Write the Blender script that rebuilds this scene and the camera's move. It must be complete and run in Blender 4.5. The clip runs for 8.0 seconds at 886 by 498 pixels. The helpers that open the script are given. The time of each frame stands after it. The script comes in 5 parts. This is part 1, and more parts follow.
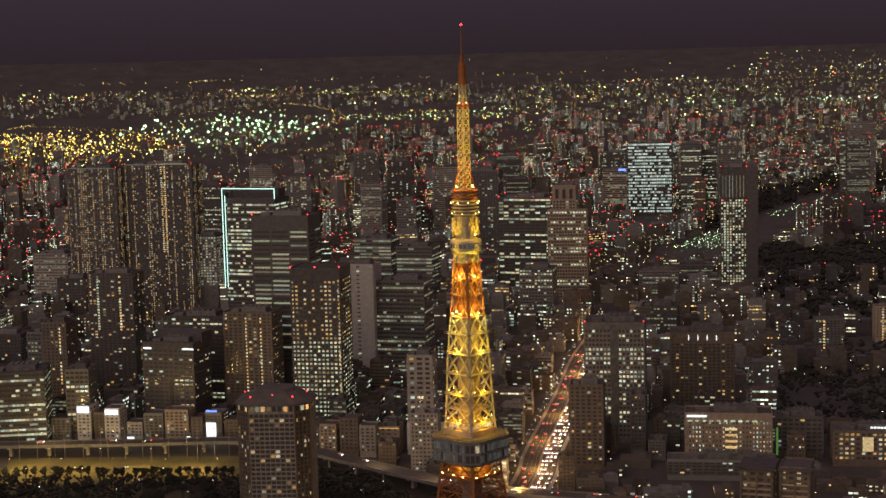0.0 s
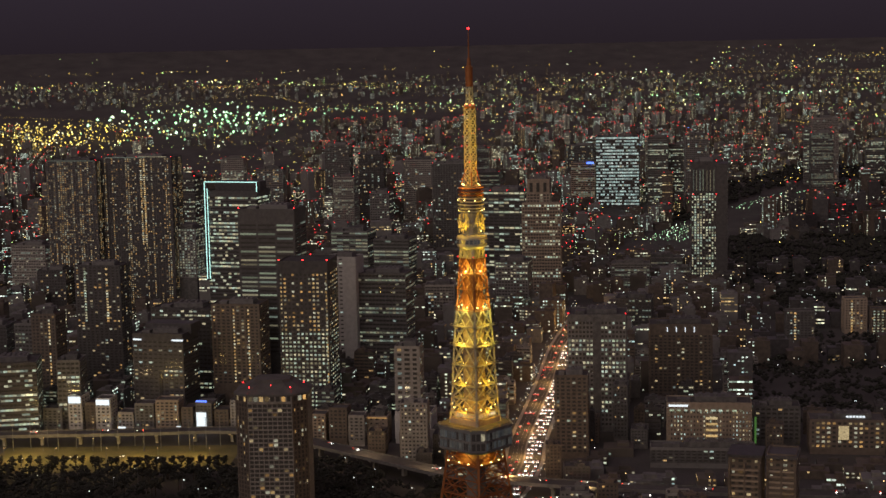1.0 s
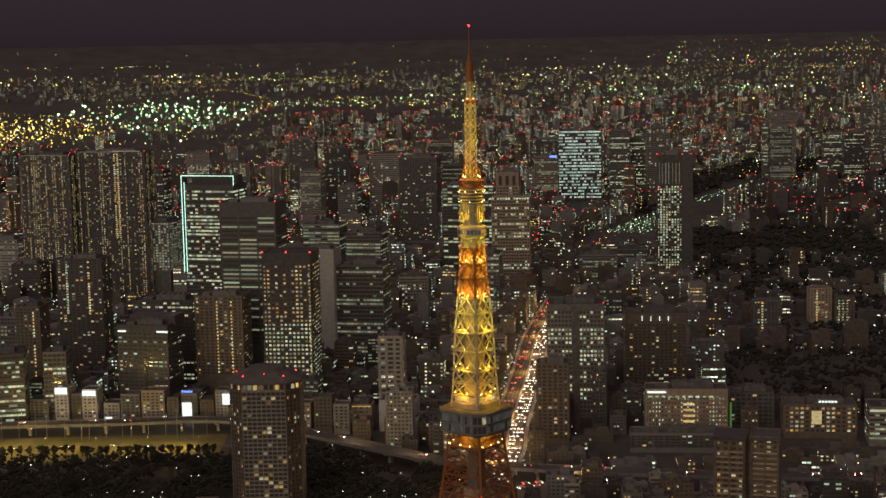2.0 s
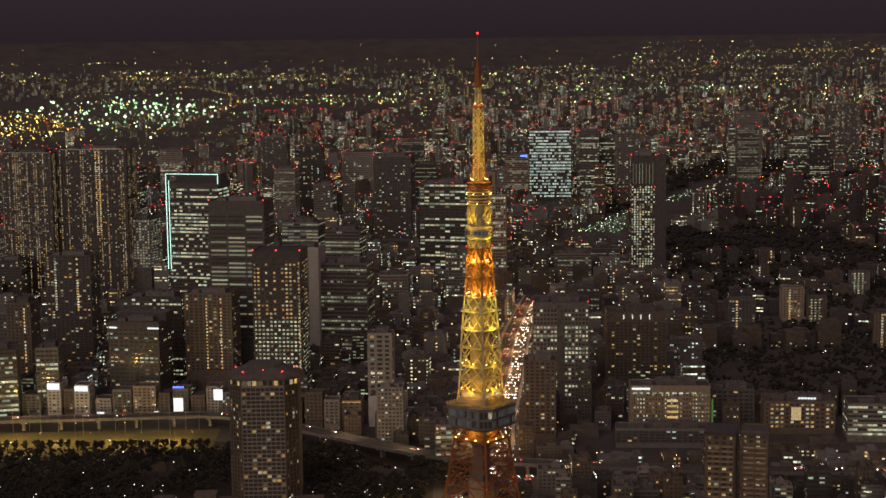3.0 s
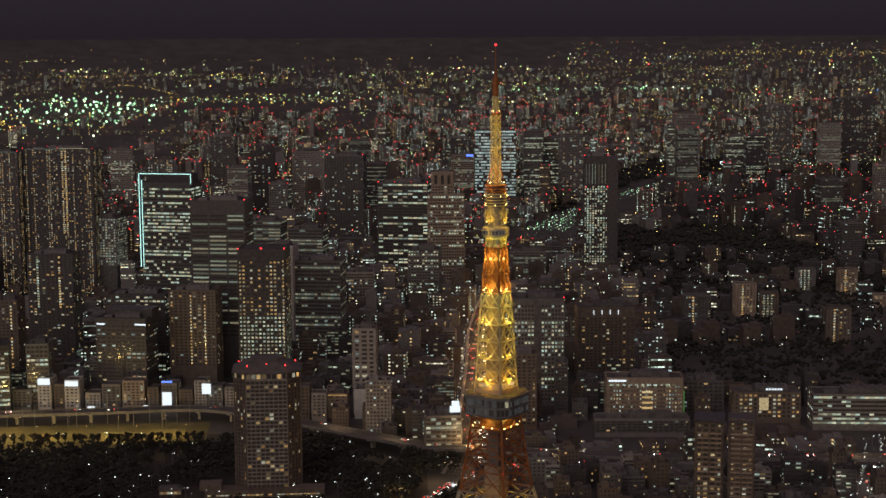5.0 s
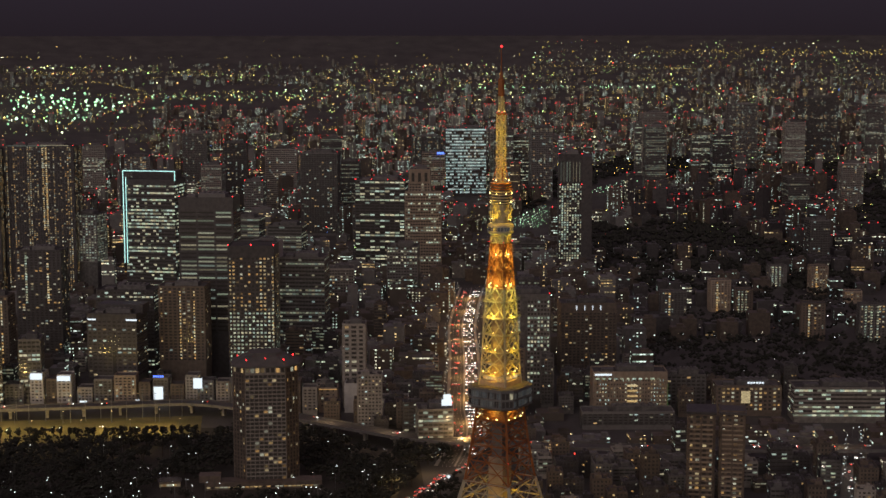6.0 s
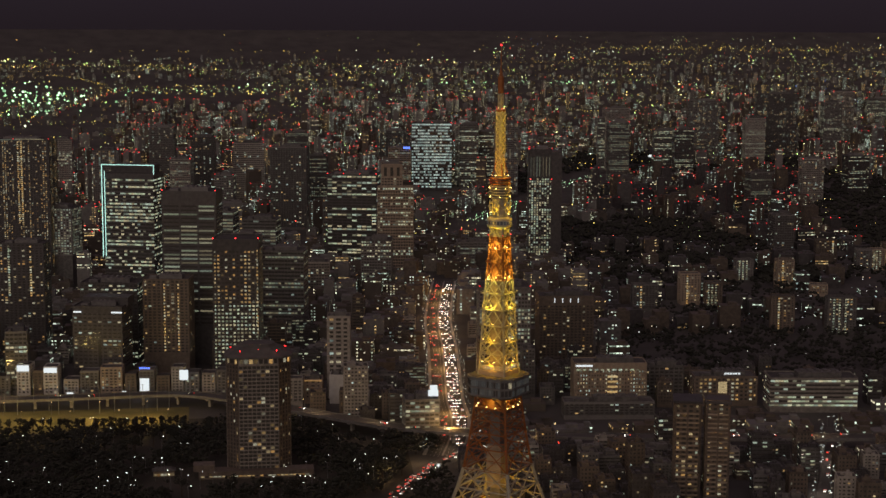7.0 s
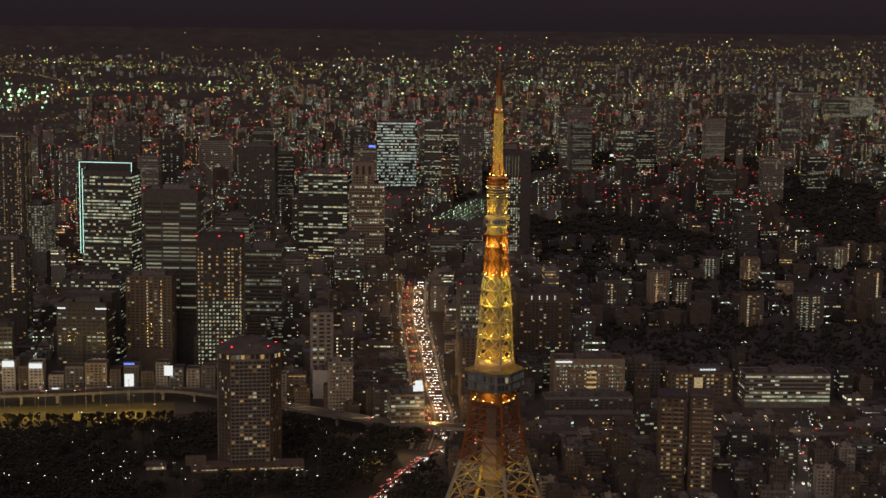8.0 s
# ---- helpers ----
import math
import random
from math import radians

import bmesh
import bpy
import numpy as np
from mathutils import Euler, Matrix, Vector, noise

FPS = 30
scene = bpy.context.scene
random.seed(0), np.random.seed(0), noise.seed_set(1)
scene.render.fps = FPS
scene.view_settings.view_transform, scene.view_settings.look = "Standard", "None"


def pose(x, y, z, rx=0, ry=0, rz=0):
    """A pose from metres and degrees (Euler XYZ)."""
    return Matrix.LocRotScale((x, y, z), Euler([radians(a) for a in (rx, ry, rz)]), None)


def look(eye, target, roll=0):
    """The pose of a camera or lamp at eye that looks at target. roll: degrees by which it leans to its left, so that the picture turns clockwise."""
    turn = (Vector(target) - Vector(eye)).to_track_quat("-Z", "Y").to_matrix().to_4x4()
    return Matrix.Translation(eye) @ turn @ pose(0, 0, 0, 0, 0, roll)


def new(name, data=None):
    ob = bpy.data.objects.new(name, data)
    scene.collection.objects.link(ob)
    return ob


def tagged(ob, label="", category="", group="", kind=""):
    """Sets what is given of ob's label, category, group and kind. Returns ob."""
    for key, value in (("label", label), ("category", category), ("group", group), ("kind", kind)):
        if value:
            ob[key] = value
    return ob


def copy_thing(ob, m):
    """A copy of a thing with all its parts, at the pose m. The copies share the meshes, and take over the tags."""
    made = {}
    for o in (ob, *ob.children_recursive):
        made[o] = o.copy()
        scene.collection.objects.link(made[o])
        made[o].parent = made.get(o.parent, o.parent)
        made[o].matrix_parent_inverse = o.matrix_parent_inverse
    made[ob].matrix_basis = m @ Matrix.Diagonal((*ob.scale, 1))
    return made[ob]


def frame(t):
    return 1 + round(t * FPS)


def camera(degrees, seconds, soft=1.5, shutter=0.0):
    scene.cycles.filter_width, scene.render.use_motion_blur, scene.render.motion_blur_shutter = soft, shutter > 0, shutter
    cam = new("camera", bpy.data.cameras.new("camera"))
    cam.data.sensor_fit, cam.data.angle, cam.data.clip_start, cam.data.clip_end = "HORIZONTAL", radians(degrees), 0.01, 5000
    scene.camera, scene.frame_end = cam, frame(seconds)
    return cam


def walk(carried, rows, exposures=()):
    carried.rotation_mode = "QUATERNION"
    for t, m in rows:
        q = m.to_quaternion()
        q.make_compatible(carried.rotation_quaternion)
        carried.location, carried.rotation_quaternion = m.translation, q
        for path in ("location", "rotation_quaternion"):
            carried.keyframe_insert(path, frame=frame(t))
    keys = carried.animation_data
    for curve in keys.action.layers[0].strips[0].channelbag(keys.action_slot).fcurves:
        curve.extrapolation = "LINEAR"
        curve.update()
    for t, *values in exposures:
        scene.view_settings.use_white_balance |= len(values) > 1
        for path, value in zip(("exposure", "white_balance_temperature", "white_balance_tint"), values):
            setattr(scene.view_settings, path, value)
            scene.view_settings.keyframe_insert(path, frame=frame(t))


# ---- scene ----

# ---------------------------------------------------------------- camera
cam = camera(30.66, 8.0, soft=1.5)
ROWS = [
    (0.0, 72.28, -787.81, 315.63, 6.063, -6.660, -1.431),
    (0.5, 61.15, -803.74, 319.48, 5.357, -6.858, -1.262),
    (1.0, 49.49, -819.30, 322.35, 4.494, -7.036, -1.142),
    (1.5, 37.33, -834.46, 322.49, 3.577, -7.167, -1.236),
    (3.0, -2.11, -877.44, 329.78, 1.163, -7.403, -0.690),
    (3.5, -16.15, -891.01, 331.65, 0.402, -7.432, -0.616),
    (4.0, -30.58, -904.19, 333.48, -0.374, -7.455, -0.543),
    (4.5, -45.43, -917.01, 336.12, -1.101, -7.491, -0.417),
    (6.0, -91.96, -953.39, 340.69, -3.447, -7.625, -0.068),
    (6.5, -108.07, -964.83, 342.58, -4.326, -7.720, 0.163),
    (7.0, -124.39, -975.98, 343.29, -5.241, -7.824, 0.237),
    (7.5, -140.98, -986.81, 344.38, -6.180, -7.883, 0.353),
    (8.0, -157.80, -997.34, 346.21, -7.076, -7.875, 0.668),
]
walk(cam, [(t, pose(x, y, z, 90 + p, 0, w) @ pose(0, 0, 0, 0, 0, r)) for t, x, y, z, w, p, r in ROWS],
     exposures=((0.0, 0.72, 6500, 13), (0.5, 0.62, 6050, 15), (1.0, 0.37, 6050, 10), (1.5, 0.52, 6450, -1), (3.0, 0.44, 6550, 11), (3.5, 0.40, 7000, 8), (4.0, 0.68, 7250, -4), (4.5, 0.32, 5950, 10),
                (6.0, 0.32, 5900, 9), (6.5, 0.30, 5950, 10), (7.0, 0.10, 6250, 10), (7.5, 0.40, 7050, 17), (8.0, 0.10, 6500, 11)))

# ---------------------------------------------------------------- night sky and an added fill sun
world = bpy.data.worlds.new("night_sky")
scene.world = world
world.use_nodes = True
wt = world.node_tree
wb = wt.nodes["Background"]
wco, wsep, wramp = wt.nodes.new("ShaderNodeTexCoord"), wt.nodes.new("ShaderNodeSeparateXYZ"), wt.nodes.new("ShaderNodeValToRGB")
wt.links.new(wco.outputs["Generated"], wsep.inputs[0])
wt.links.new(wsep.outputs["Z"], wramp.inputs[0])
# town haze: dim along the horizon; brighter overhead, unseen, to lift the ambient light
for k, (at, tone) in enumerate(((0.0, (0.0135, 0.0092, 0.0112)), (0.05, (0.0205, 0.0145, 0.0195)), (1.0, (0.116, 0.080, 0.092)))):
    e = wramp.color_ramp.elements[k] if k < 2 else wramp.color_ramp.elements.new(1.0)
    e.position, e.color = at, (*tone, 1)
wt.links.new(wramp.outputs[0], wb.inputs[0])
wb.inputs[1].default_value = 1.15
# Added fill sun from behind the camera, in place of stray street light.
glow = new("town_glow", bpy.data.lights.new("town_glow", "SUN"))
glow.data.energy, glow.data.angle, glow.data.color = 0.58, radians(70), (1.0, 0.79, 0.64)
glow.matrix_world = look((-500, -900, 330), (0, 0, 0))


def lamp(x, y, z, watts, colour, size=0.6):
    ob = new("lamp", bpy.data.lights.new("lamp", "POINT"))
    ob.location, ob.data.energy, ob.data.color, ob.data.shadow_soft_size = (x, y, z), watts, colour, size
    return ob


# ---------------------------------------------------------------- materials
def nodes_of(name):
    m = bpy.data.materials.new(name)
    m.use_nodes = True
    nt = m.node_tree
    return m, nt, nt.nodes["Principled BSDF"]


def node(nt, kind, **sets):
    n = nt.nodes.new(kind)
    for k, v in sets.items():
        n.inputs[k.replace("_", " ")].default_value = v
    return n


def ramp(nt, fac, stops, mode="LINEAR"):
    n = nt.nodes.new("ShaderNodeValToRGB")
    n.color_ramp.interpolation = mode
    while len(n.color_ramp.elements) < len(stops):
        n.color_ramp.elements.new(0.5)
    for e, (p, c) in zip(n.color_ramp.elements, stops):
        e.position, e.color = p, (*c, 1)
    nt.links.new(fac, n.inputs[0])
    return n.outputs[0]


def surface(name, a, b, rough=0.8, metal=0.0, scale=0.25, fine=3.0, bump=0.3, shift=0.0):
    """A weathered surface: two scales of noise between two colours, each thing a little different."""
    m, nt, p = nodes_of(name)
    co = nt.nodes.new("ShaderNodeTexCoord")
    n1 = node(nt, "ShaderNodeTexNoise", Scale=scale, Detail=4.0)
    n2 = node(nt, "ShaderNodeTexNoise", Scale=fine, Detail=3.0)
    for n in (n1, n2):
        nt.links.new(co.outputs["Object"], n.inputs["Vector"])
    add = node(nt, "ShaderNodeMath")
    add.operation = "MULTIPLY_ADD"
    nt.links.new(n2.outputs[0], add.inputs[0])
    add.inputs[1].default_value = 0.5
    nt.links.new(n1.outputs[0], add.inputs[2])
    fac = add.outputs[0]
    if shift:
        info = nt.nodes.new("ShaderNodeObjectInfo")
        ad2 = node(nt, "ShaderNodeMath")
        ad2.operation = "MULTIPLY_ADD"
        nt.links.new(info.outputs["Random"], ad2.inputs[0])
        ad2.inputs[1].default_value = shift
        nt.links.new(fac, ad2.inputs[2])
        sub = node(nt, "ShaderNodeMath")
        sub.operation = "SUBTRACT"
        nt.links.new(ad2.outputs[0], sub.inputs[0])
        sub.inputs[1].default_value = shift / 2
        fac = sub.outputs[0]
    nt.links.new(ramp(nt, fac, [(0.45, a), (1.05, b)]), p.inputs["Base Color"])
    p.inputs["Roughness"].default_value, p.inputs["Metallic"].default_value = rough, metal
    if bump:
        bn = node(nt, "ShaderNodeBump", Strength=bump, Distance=0.1)
        nt.links.new(n2.outputs[0], bn.inputs["Height"])
        nt.links.new(bn.outputs[0], p.inputs["Normal"])
    return m


def light_of(name, colour, strength, spread=0.0):
    """Something that gives off light; spread: how much one differs from the next."""
    m, nt, p = nodes_of(name)
    p.inputs["Base Color"].default_value = (0.02, 0.02, 0.02, 1)
    p.inputs["Emission Color"].default_value = (*colour, 1)
    p.inputs["Emission Strength"].default_value = strength
    if spread:
        info, geo = nt.nodes.new("ShaderNodeObjectInfo"), nt.nodes.new("ShaderNodeNewGeometry")
        s = mix_random(nt, info, geo, 1.0)
        mr = nt.nodes.new("ShaderNodeMapRange")
        nt.links.new(s, mr.inputs[0])
        mr.inputs[3].default_value, mr.inputs[4].default_value = strength * (1 - spread), strength * (1 + spread)
        nt.links.new(mr.outputs[0], p.inputs["Emission Strength"])
    m.cycles.emission_sampling = "NONE"
    return m


def mix_random(nt, info, geo, k):
    a = node(nt, "ShaderNodeMath")
    a.operation = "ADD"
    nt.links.new(info.outputs["Random"], a.inputs[0])
    nt.links.new(geo.outputs["Random Per Island"], a.inputs[1])
    b = node(nt, "ShaderNodeMath")
    b.operation = "MULTIPLY"
    nt.links.new(a.outputs[0], b.inputs[0])
    b.inputs[1].default_value = k
    f = node(nt, "ShaderNodeMath")
    f.operation = "FRACT"
    nt.links.new(b.outputs[0], f.inputs[0])
    return f.outputs[0]


def pane(name, lit, colours, strength, low=0.12):
    """Window glass: a share `lit` of the rooms behind have their lamps on, each with a colour and brightness of its own."""
    m, nt, p = nodes_of(name)
    info, geo = nt.nodes.new("ShaderNodeObjectInfo"), nt.nodes.new("ShaderNodeNewGeometry")
    on, hue, amount = (mix_random(nt, info, geo, k) for k in (1.0, 17.3, 41.7))
    step = node(nt, "ShaderNodeMath")
    step.operation = "LESS_THAN"
    nt.links.new(on, step.inputs[0])
    step.inputs[1].default_value = lit
    mr = nt.nodes.new("ShaderNodeMapRange")
    nt.links.new(amount, mr.inputs[0])
    mr.inputs[3].default_value, mr.inputs[4].default_value = low * strength, strength
    co = nt.nodes.new("ShaderNodeTexCoord")
    ns = node(nt, "ShaderNodeTexNoise", Scale=0.9, Detail=2.0)
    nt.links.new(co.outputs["Object"], ns.inputs["Vector"])
    inner = nt.nodes.new("ShaderNodeMapRange")
    nt.links.new(ns.outputs[0], inner.inputs[0])
    inner.inputs[1].default_value, inner.inputs[2].default_value = 0.3, 0.7
    inner.inputs[3].default_value, inner.inputs[4].default_value = 0.45, 1.25
    mul = node(nt, "ShaderNodeMath")
    mul.operation = "MULTIPLY"
    nt.links.new(step.outputs[0], mul.inputs[0])
    nt.links.new(mr.outputs[0], mul.inputs[1])
    mu2 = node(nt, "ShaderNodeMath")
    mu2.operation = "MULTIPLY"
    nt.links.new(mul.outputs[0], mu2.inputs[0])
    nt.links.new(inner.outputs[0], mu2.inputs[1])
    n = len(colours)
    nt.links.new(ramp(nt, hue, [(i / n, c) for i, c in enumerate(colours)], "CONSTANT"), p.inputs["Emission Color"])
    nt.links.new(mu2.outputs[0], p.inputs["Emission Strength"])
    p.inputs["Base Color"].default_value = (0.085, 0.080, 0.074, 1)
    p.inputs["Roughness"].default_value = 0.12
    m.cycles.emission_sampling = "NONE"
    return m


COOL = [(0.86, 0.98, 0.62), (1.0, 0.97, 0.62), (0.82, 0.98, 0.74), (1.0, 0.86, 0.50)]
WARM = [(1.0, 0.64, 0.24), (1.0, 0.74, 0.36), (1.0, 0.54, 0.16), (0.98, 0.92, 0.62)]
MIXED = [(1.0, 0.74, 0.36), (0.88, 1.0, 0.70), (1.0, 0.86, 0.52), (0.75, 0.95, 0.80), (1.0, 0.60, 0.22)]
BLUE = [(0.78, 0.98, 0.84), (0.88, 1.0, 0.86), (0.72, 0.95, 0.84)]

M = dict(
    asphalt=surface("asphalt", (0.05, 0.047, 0.044), (0.11, 0.10, 0.09), 0.85, scale=0.02, fine=0.6),
    road=surface("road_asphalt", (0.06, 0.055, 0.05), (0.11, 0.10, 0.09), 0.75, scale=0.05, fine=1.2),
    soil=surface("soil", (0.035, 0.033, 0.025), (0.065, 0.056, 0.042), 0.95, scale=0.03, fine=0.4),
    grass=surface("dry_lawn", (0.09, 0.085, 0.03), (0.20, 0.17, 0.07), 0.95, scale=0.05, fine=0.8),
    concrete=surface("concrete", (0.20, 0.185, 0.165), (0.40, 0.37, 0.33), 0.85, shift=0.4),
    pale=surface("pale_tile", (0.42, 0.40, 0.37), (0.62, 0.60, 0.56), 0.6, shift=0.25),
    brown=surface("brown_tile", (0.085, 0.068, 0.054), (0.19, 0.15, 0.118), 0.6, shift=0.4),
    beige=surface("beige_tile", (0.24, 0.19, 0.14), (0.42, 0.34, 0.26), 0.7, shift=0.4),
    dark=surface("dark_cladding", (0.048, 0.044, 0.046), (0.11, 0.10, 0.10), 0.4, shift=0.3),
    grey=surface("grey_cladding", (0.09, 0.085, 0.082), (0.21, 0.20, 0.19), 0.6, shift=0.5),
    roof=surface("roof_membrane", (0.055, 0.052, 0.05), (0.13, 0.12, 0.11), 0.9, scale=0.15, fine=1.5, shift=0.3),
    metal=surface("painted_metal", (0.16, 0.16, 0.16), (0.30, 0.30, 0.29), 0.5, 0.4),
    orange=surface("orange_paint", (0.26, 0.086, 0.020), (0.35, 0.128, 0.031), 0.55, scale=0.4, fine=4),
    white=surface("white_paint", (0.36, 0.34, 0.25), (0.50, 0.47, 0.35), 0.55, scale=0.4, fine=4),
    bark=surface("bark", (0.04, 0.03, 0.02), (0.10, 0.075, 0.05), 0.95, scale=1, fine=8),
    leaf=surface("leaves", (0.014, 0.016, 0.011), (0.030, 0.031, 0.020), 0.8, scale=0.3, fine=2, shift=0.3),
    car=surface("car_paint", (0.05, 0.05, 0.055), (0.55, 0.55, 0.55), 0.3, 0.2, bump=0, shift=0.9),
    rubber=surface("rubber", (0.015, 0.015, 0.015), (0.03, 0.03, 0.03), 0.9),
    line=surface("road_paint", (0.55, 0.55, 0.52), (0.75, 0.75, 0.70), 0.7),
    cool=pane("cool_lit_glass", 1.0, COOL, 0.54, 0.15),
    warm=pane("warm_lit_glass", 1.0, WARM, 0.45, 0.12),
    mix=pane("mixed_lit_glass", 1.0, MIXED, 0.50, 0.12),
    faint=pane("faint_lit_glass", 1.0, COOL, 0.20, 0.3),
    off=pane("dark_glass", 0.02, MIXED, 0.3),
    office=pane("office_glass", 0.55, COOL, 0.62),
    office_low=pane("office_glass_late", 0.26, COOL, 0.5),
    office_dim=pane("office_glass_dim", 0.6, COOL, 0.17, 0.3),
    blue=pane("cool_office_glass", 1.0, BLUE, 0.56, 0.3),
    soft=pane("soft_lit_glass", 1.0, COOL, 0.34, 0.3),
    home=pane("home_glass", 0.20, WARM, 0.45),
    home_few=pane("home_glass_few", 0.12, WARM, 0.5),
    hotel=pane("hotel_glass", 0.45, WARM, 0.48),
    mixed=pane("mixed_glass", 0.17, MIXED, 0.55),
    mixed_few=pane("mixed_glass_few", 0.12, MIXED, 0.55),
    stair=pane("stair_glass", 0.96, WARM, 0.62, 0.5),
    bright=pane("bright_glass", 0.85, COOL, 0.62, 0.2),
    red=light_of("red_beacon", (1.0, 0.03, 0.03), 2.6, 0.5),
    neon=light_of("white_tube", (0.58, 1.0, 0.84), 1.15),
    sign=light_of("lit_white_sign", (0.95, 1.0, 0.98), 0.8),
    sign_red=light_of("lit_red_sign", (1.0, 0.16, 0.10), 1.8),
    sign_blue=light_of("lit_blue_sign", (0.12, 0.22, 1.0), 1.6),
    flood=light_of("flood_lens", (1.0, 0.72, 0.22), 6.0),
    sodium=light_of("sodium_lens", (1.0, 0.66, 0.24), 3.5, 0.4),
    lampw=light_of("white_lamp_lens", (0.95, 1.0, 0.88), 3.2, 0.6),
    head=light_of("headlight_lens", (1.0, 0.95, 0.80), 4.0, 0.7),
    tail=light_of("tail_light_lens", (1.0, 0.06, 0.03), 2.4, 0.6),
)


# ---------------------------------------------------------------- mesh helpers
class Shape:
    """Collects faces for one mesh."""

    def __init__(self):
        self.v, self.f, self.m = [], [], []

    def box(self, x, y, z, sx, sy, sz, yaw=0.0, mat=0, base=True, taper=1.0):
        """A box whose foot is centred at x, y, z."""
        c, s, n = math.cos(yaw), math.sin(yaw), len(self.v)
        for k, t in ((0, 1.0), (1, taper)):
            for a, b in ((-1, -1), (1, -1), (1, 1), (-1, 1)):
                u, w = a * sx / 2 * t, b * sy / 2 * t
                self.v.append((x + u * c - w * s, y + u * s + w * c, z + k * sz))
        fs = [(0, 1, 5, 4), (1, 2, 6, 5), (2, 3, 7, 6), (3, 0, 4, 7), (4, 5, 6, 7)] + ([(3, 2, 1, 0)] if base else [])
        self.f += [tuple(i + n for i in q) for q in fs]
        self.m += [mat] * len(fs)
        return self

    def sheet(self, x, y, z, w, h, yaw=0.0, t=0.12):
        """A pane's front and its two upright edges, its foot centred at x, y, z."""
        c, s, n = math.cos(yaw), math.sin(yaw), len(self.v)
        self.v += [(x - c * w / 2, y - s * w / 2, z), (x + c * w / 2, y + s * w / 2, z), (x + c * w / 2, y + s * w / 2, z + h), (x - c * w / 2, y - s * w / 2, z + h)]
        self.f.append((n, n + 1, n + 2, n + 3))
        self.m.append(0)
        return self

    def beam(self, p, q, w, mat=0):
        p, q = Vector(p), Vector(q)
        d = (q - p).normalized()
        u = d.cross(Vector((0, 0, 1)) if abs(d.z) < 0.9 else Vector((1, 0, 0))).normalized() * w / 2
        t = d.cross(u).normalized() * w / 2
        n = len(self.v)
        for e in (p, q):
            for a, b in ((-1, -1), (1, -1), (1, 1), (-1, 1)):
                self.v.append(tuple(e + u * a + t * b))
        fs = [(0, 1, 5, 4), (1, 2, 6, 5), (2, 3, 7, 6), (3, 0, 4, 7), (4, 5, 6, 7), (3, 2, 1, 0)]
        self.f += [tuple(i + n for i in q2) for q2 in fs]
        self.m += [mat] * 6
        return self

    def ring(self, x, y, levels, sides=16, mat=0, turn=0.0):
        """A turned form: levels of (z, radius), closed at both ends."""
        n = len(self.v)
        for z, r in levels:
            for i in range(sides):
                a = 2 * math.pi * i / sides + turn
                self.v.append((x + r * math.cos(a), y + r * math.sin(a), z))
        for k in range(len(levels) - 1):
            for i in range(sides):
                j = (i + 1) % sides
                self.f.append((n + k * sides + i, n + k * sides + j, n + (k + 1) * sides + j, n + (k + 1) * sides + i))
                self.m.append(mat)
        self.f.append(tuple(n + i for i in reversed(range(sides))))
        self.f.append(tuple(n + (len(levels) - 1) * sides + i for i in range(sides)))
        self.m += [mat, mat]
        return self

    def hull(self, x, y, z, sx, sy, h, rim=1.1, wide=0.45):
        """A building's body in one piece: walls, parapet and the sunk flat roof."""
        n = len(self.v)
        a, b = sx / 2, sy / 2
        for zz, k in ((z, 0.0), (h + rim, 0.0), (h + rim, wide), (h, wide)):
            self.v += [(x - a + k, y - b + k, zz), (x + a - k, y - b + k, zz), (x + a - k, y + b - k, zz), (x - a + k, y + b - k, zz)]
        for lv in range(3):
            for i in range(4):
                j = (i + 1) % 4
                self.f.append((n + lv * 4 + i, n + lv * 4 + j, n + lv * 4 + 4 + j, n + lv * 4 + 4 + i))
                self.m.append(0)
        self.f += [(n + 12, n + 13, n + 14, n + 15), (n + 3, n + 2, n + 1, n)]
        self.m += [1, 0]
        return self

    def gem(self, x, y, z, r, mat=0, sq=1.0):
        n = len(self.v)
        self.v += [(x + r, y, z), (x - r, y, z), (x, y + r, z), (x, y - r, z), (x, y, z + r * sq), (x, y, z - r * sq)]
        fs = [(0, 2, 4), (2, 1, 4), (1, 3, 4), (3, 0, 4), (2, 0, 5), (1, 2, 5), (3, 1, 5), (0, 3, 5)]
        self.f += [tuple(i + n for i in q) for q in fs]
        self.m += [mat] * 8
        return self

    def mesh(self, name, mats):
        me = bpy.data.meshes.new(name)
        me.from_pydata(self.v, [], self.f)
        for m in mats:
            me.materials.append(m)
        if len(mats) > 1:
            me.polygons.foreach_set("material_index", self.m)
        me.update()
        return me


def part(name, shape, mats, parent=None, label="", kind=""):
    me = shape if isinstance(shape, bpy.types.Mesh) else shape.mesh(name, mats if isinstance(mats, (list, tuple)) else [mats])
    ob = new(name, me)
    ob.parent = parent
    return tagged(ob, label, kind=kind)


def thing(name, label, category, x=0, y=0, z=0, yaw=0, group="", kind=""):
    ob = new(name)
    ob.matrix_world = pose(x, y, z, 0, 0, yaw)
    ob.empty_display_size = 1
    return tagged(ob, label, category, group, kind)


# ---------------------------------------------------------------- the lie of the land
CX, CY, EYE, NEAR, SPAN = -15.0, -899.0, 332.0, 2400.0, 2350.0


def far_scale(d):
    """The plain beyond NEAR is drawn smaller and nearer, on rising ground, so that all of it lies within sight."""
    return 1.0 if d <= NEAR else (NEAR + SPAN * (1 - NEAR / d)) / d


def settle(x, y):
    """Where a place of the plan stands, shrunk towards the camera to fit its view, and at which scale."""
    d = math.hypot(x - CX, y - CY)
    s = far_scale(d)
    return CX + (x - CX) * s, CY + (y - CY) * s, EYE * (1 - s), s


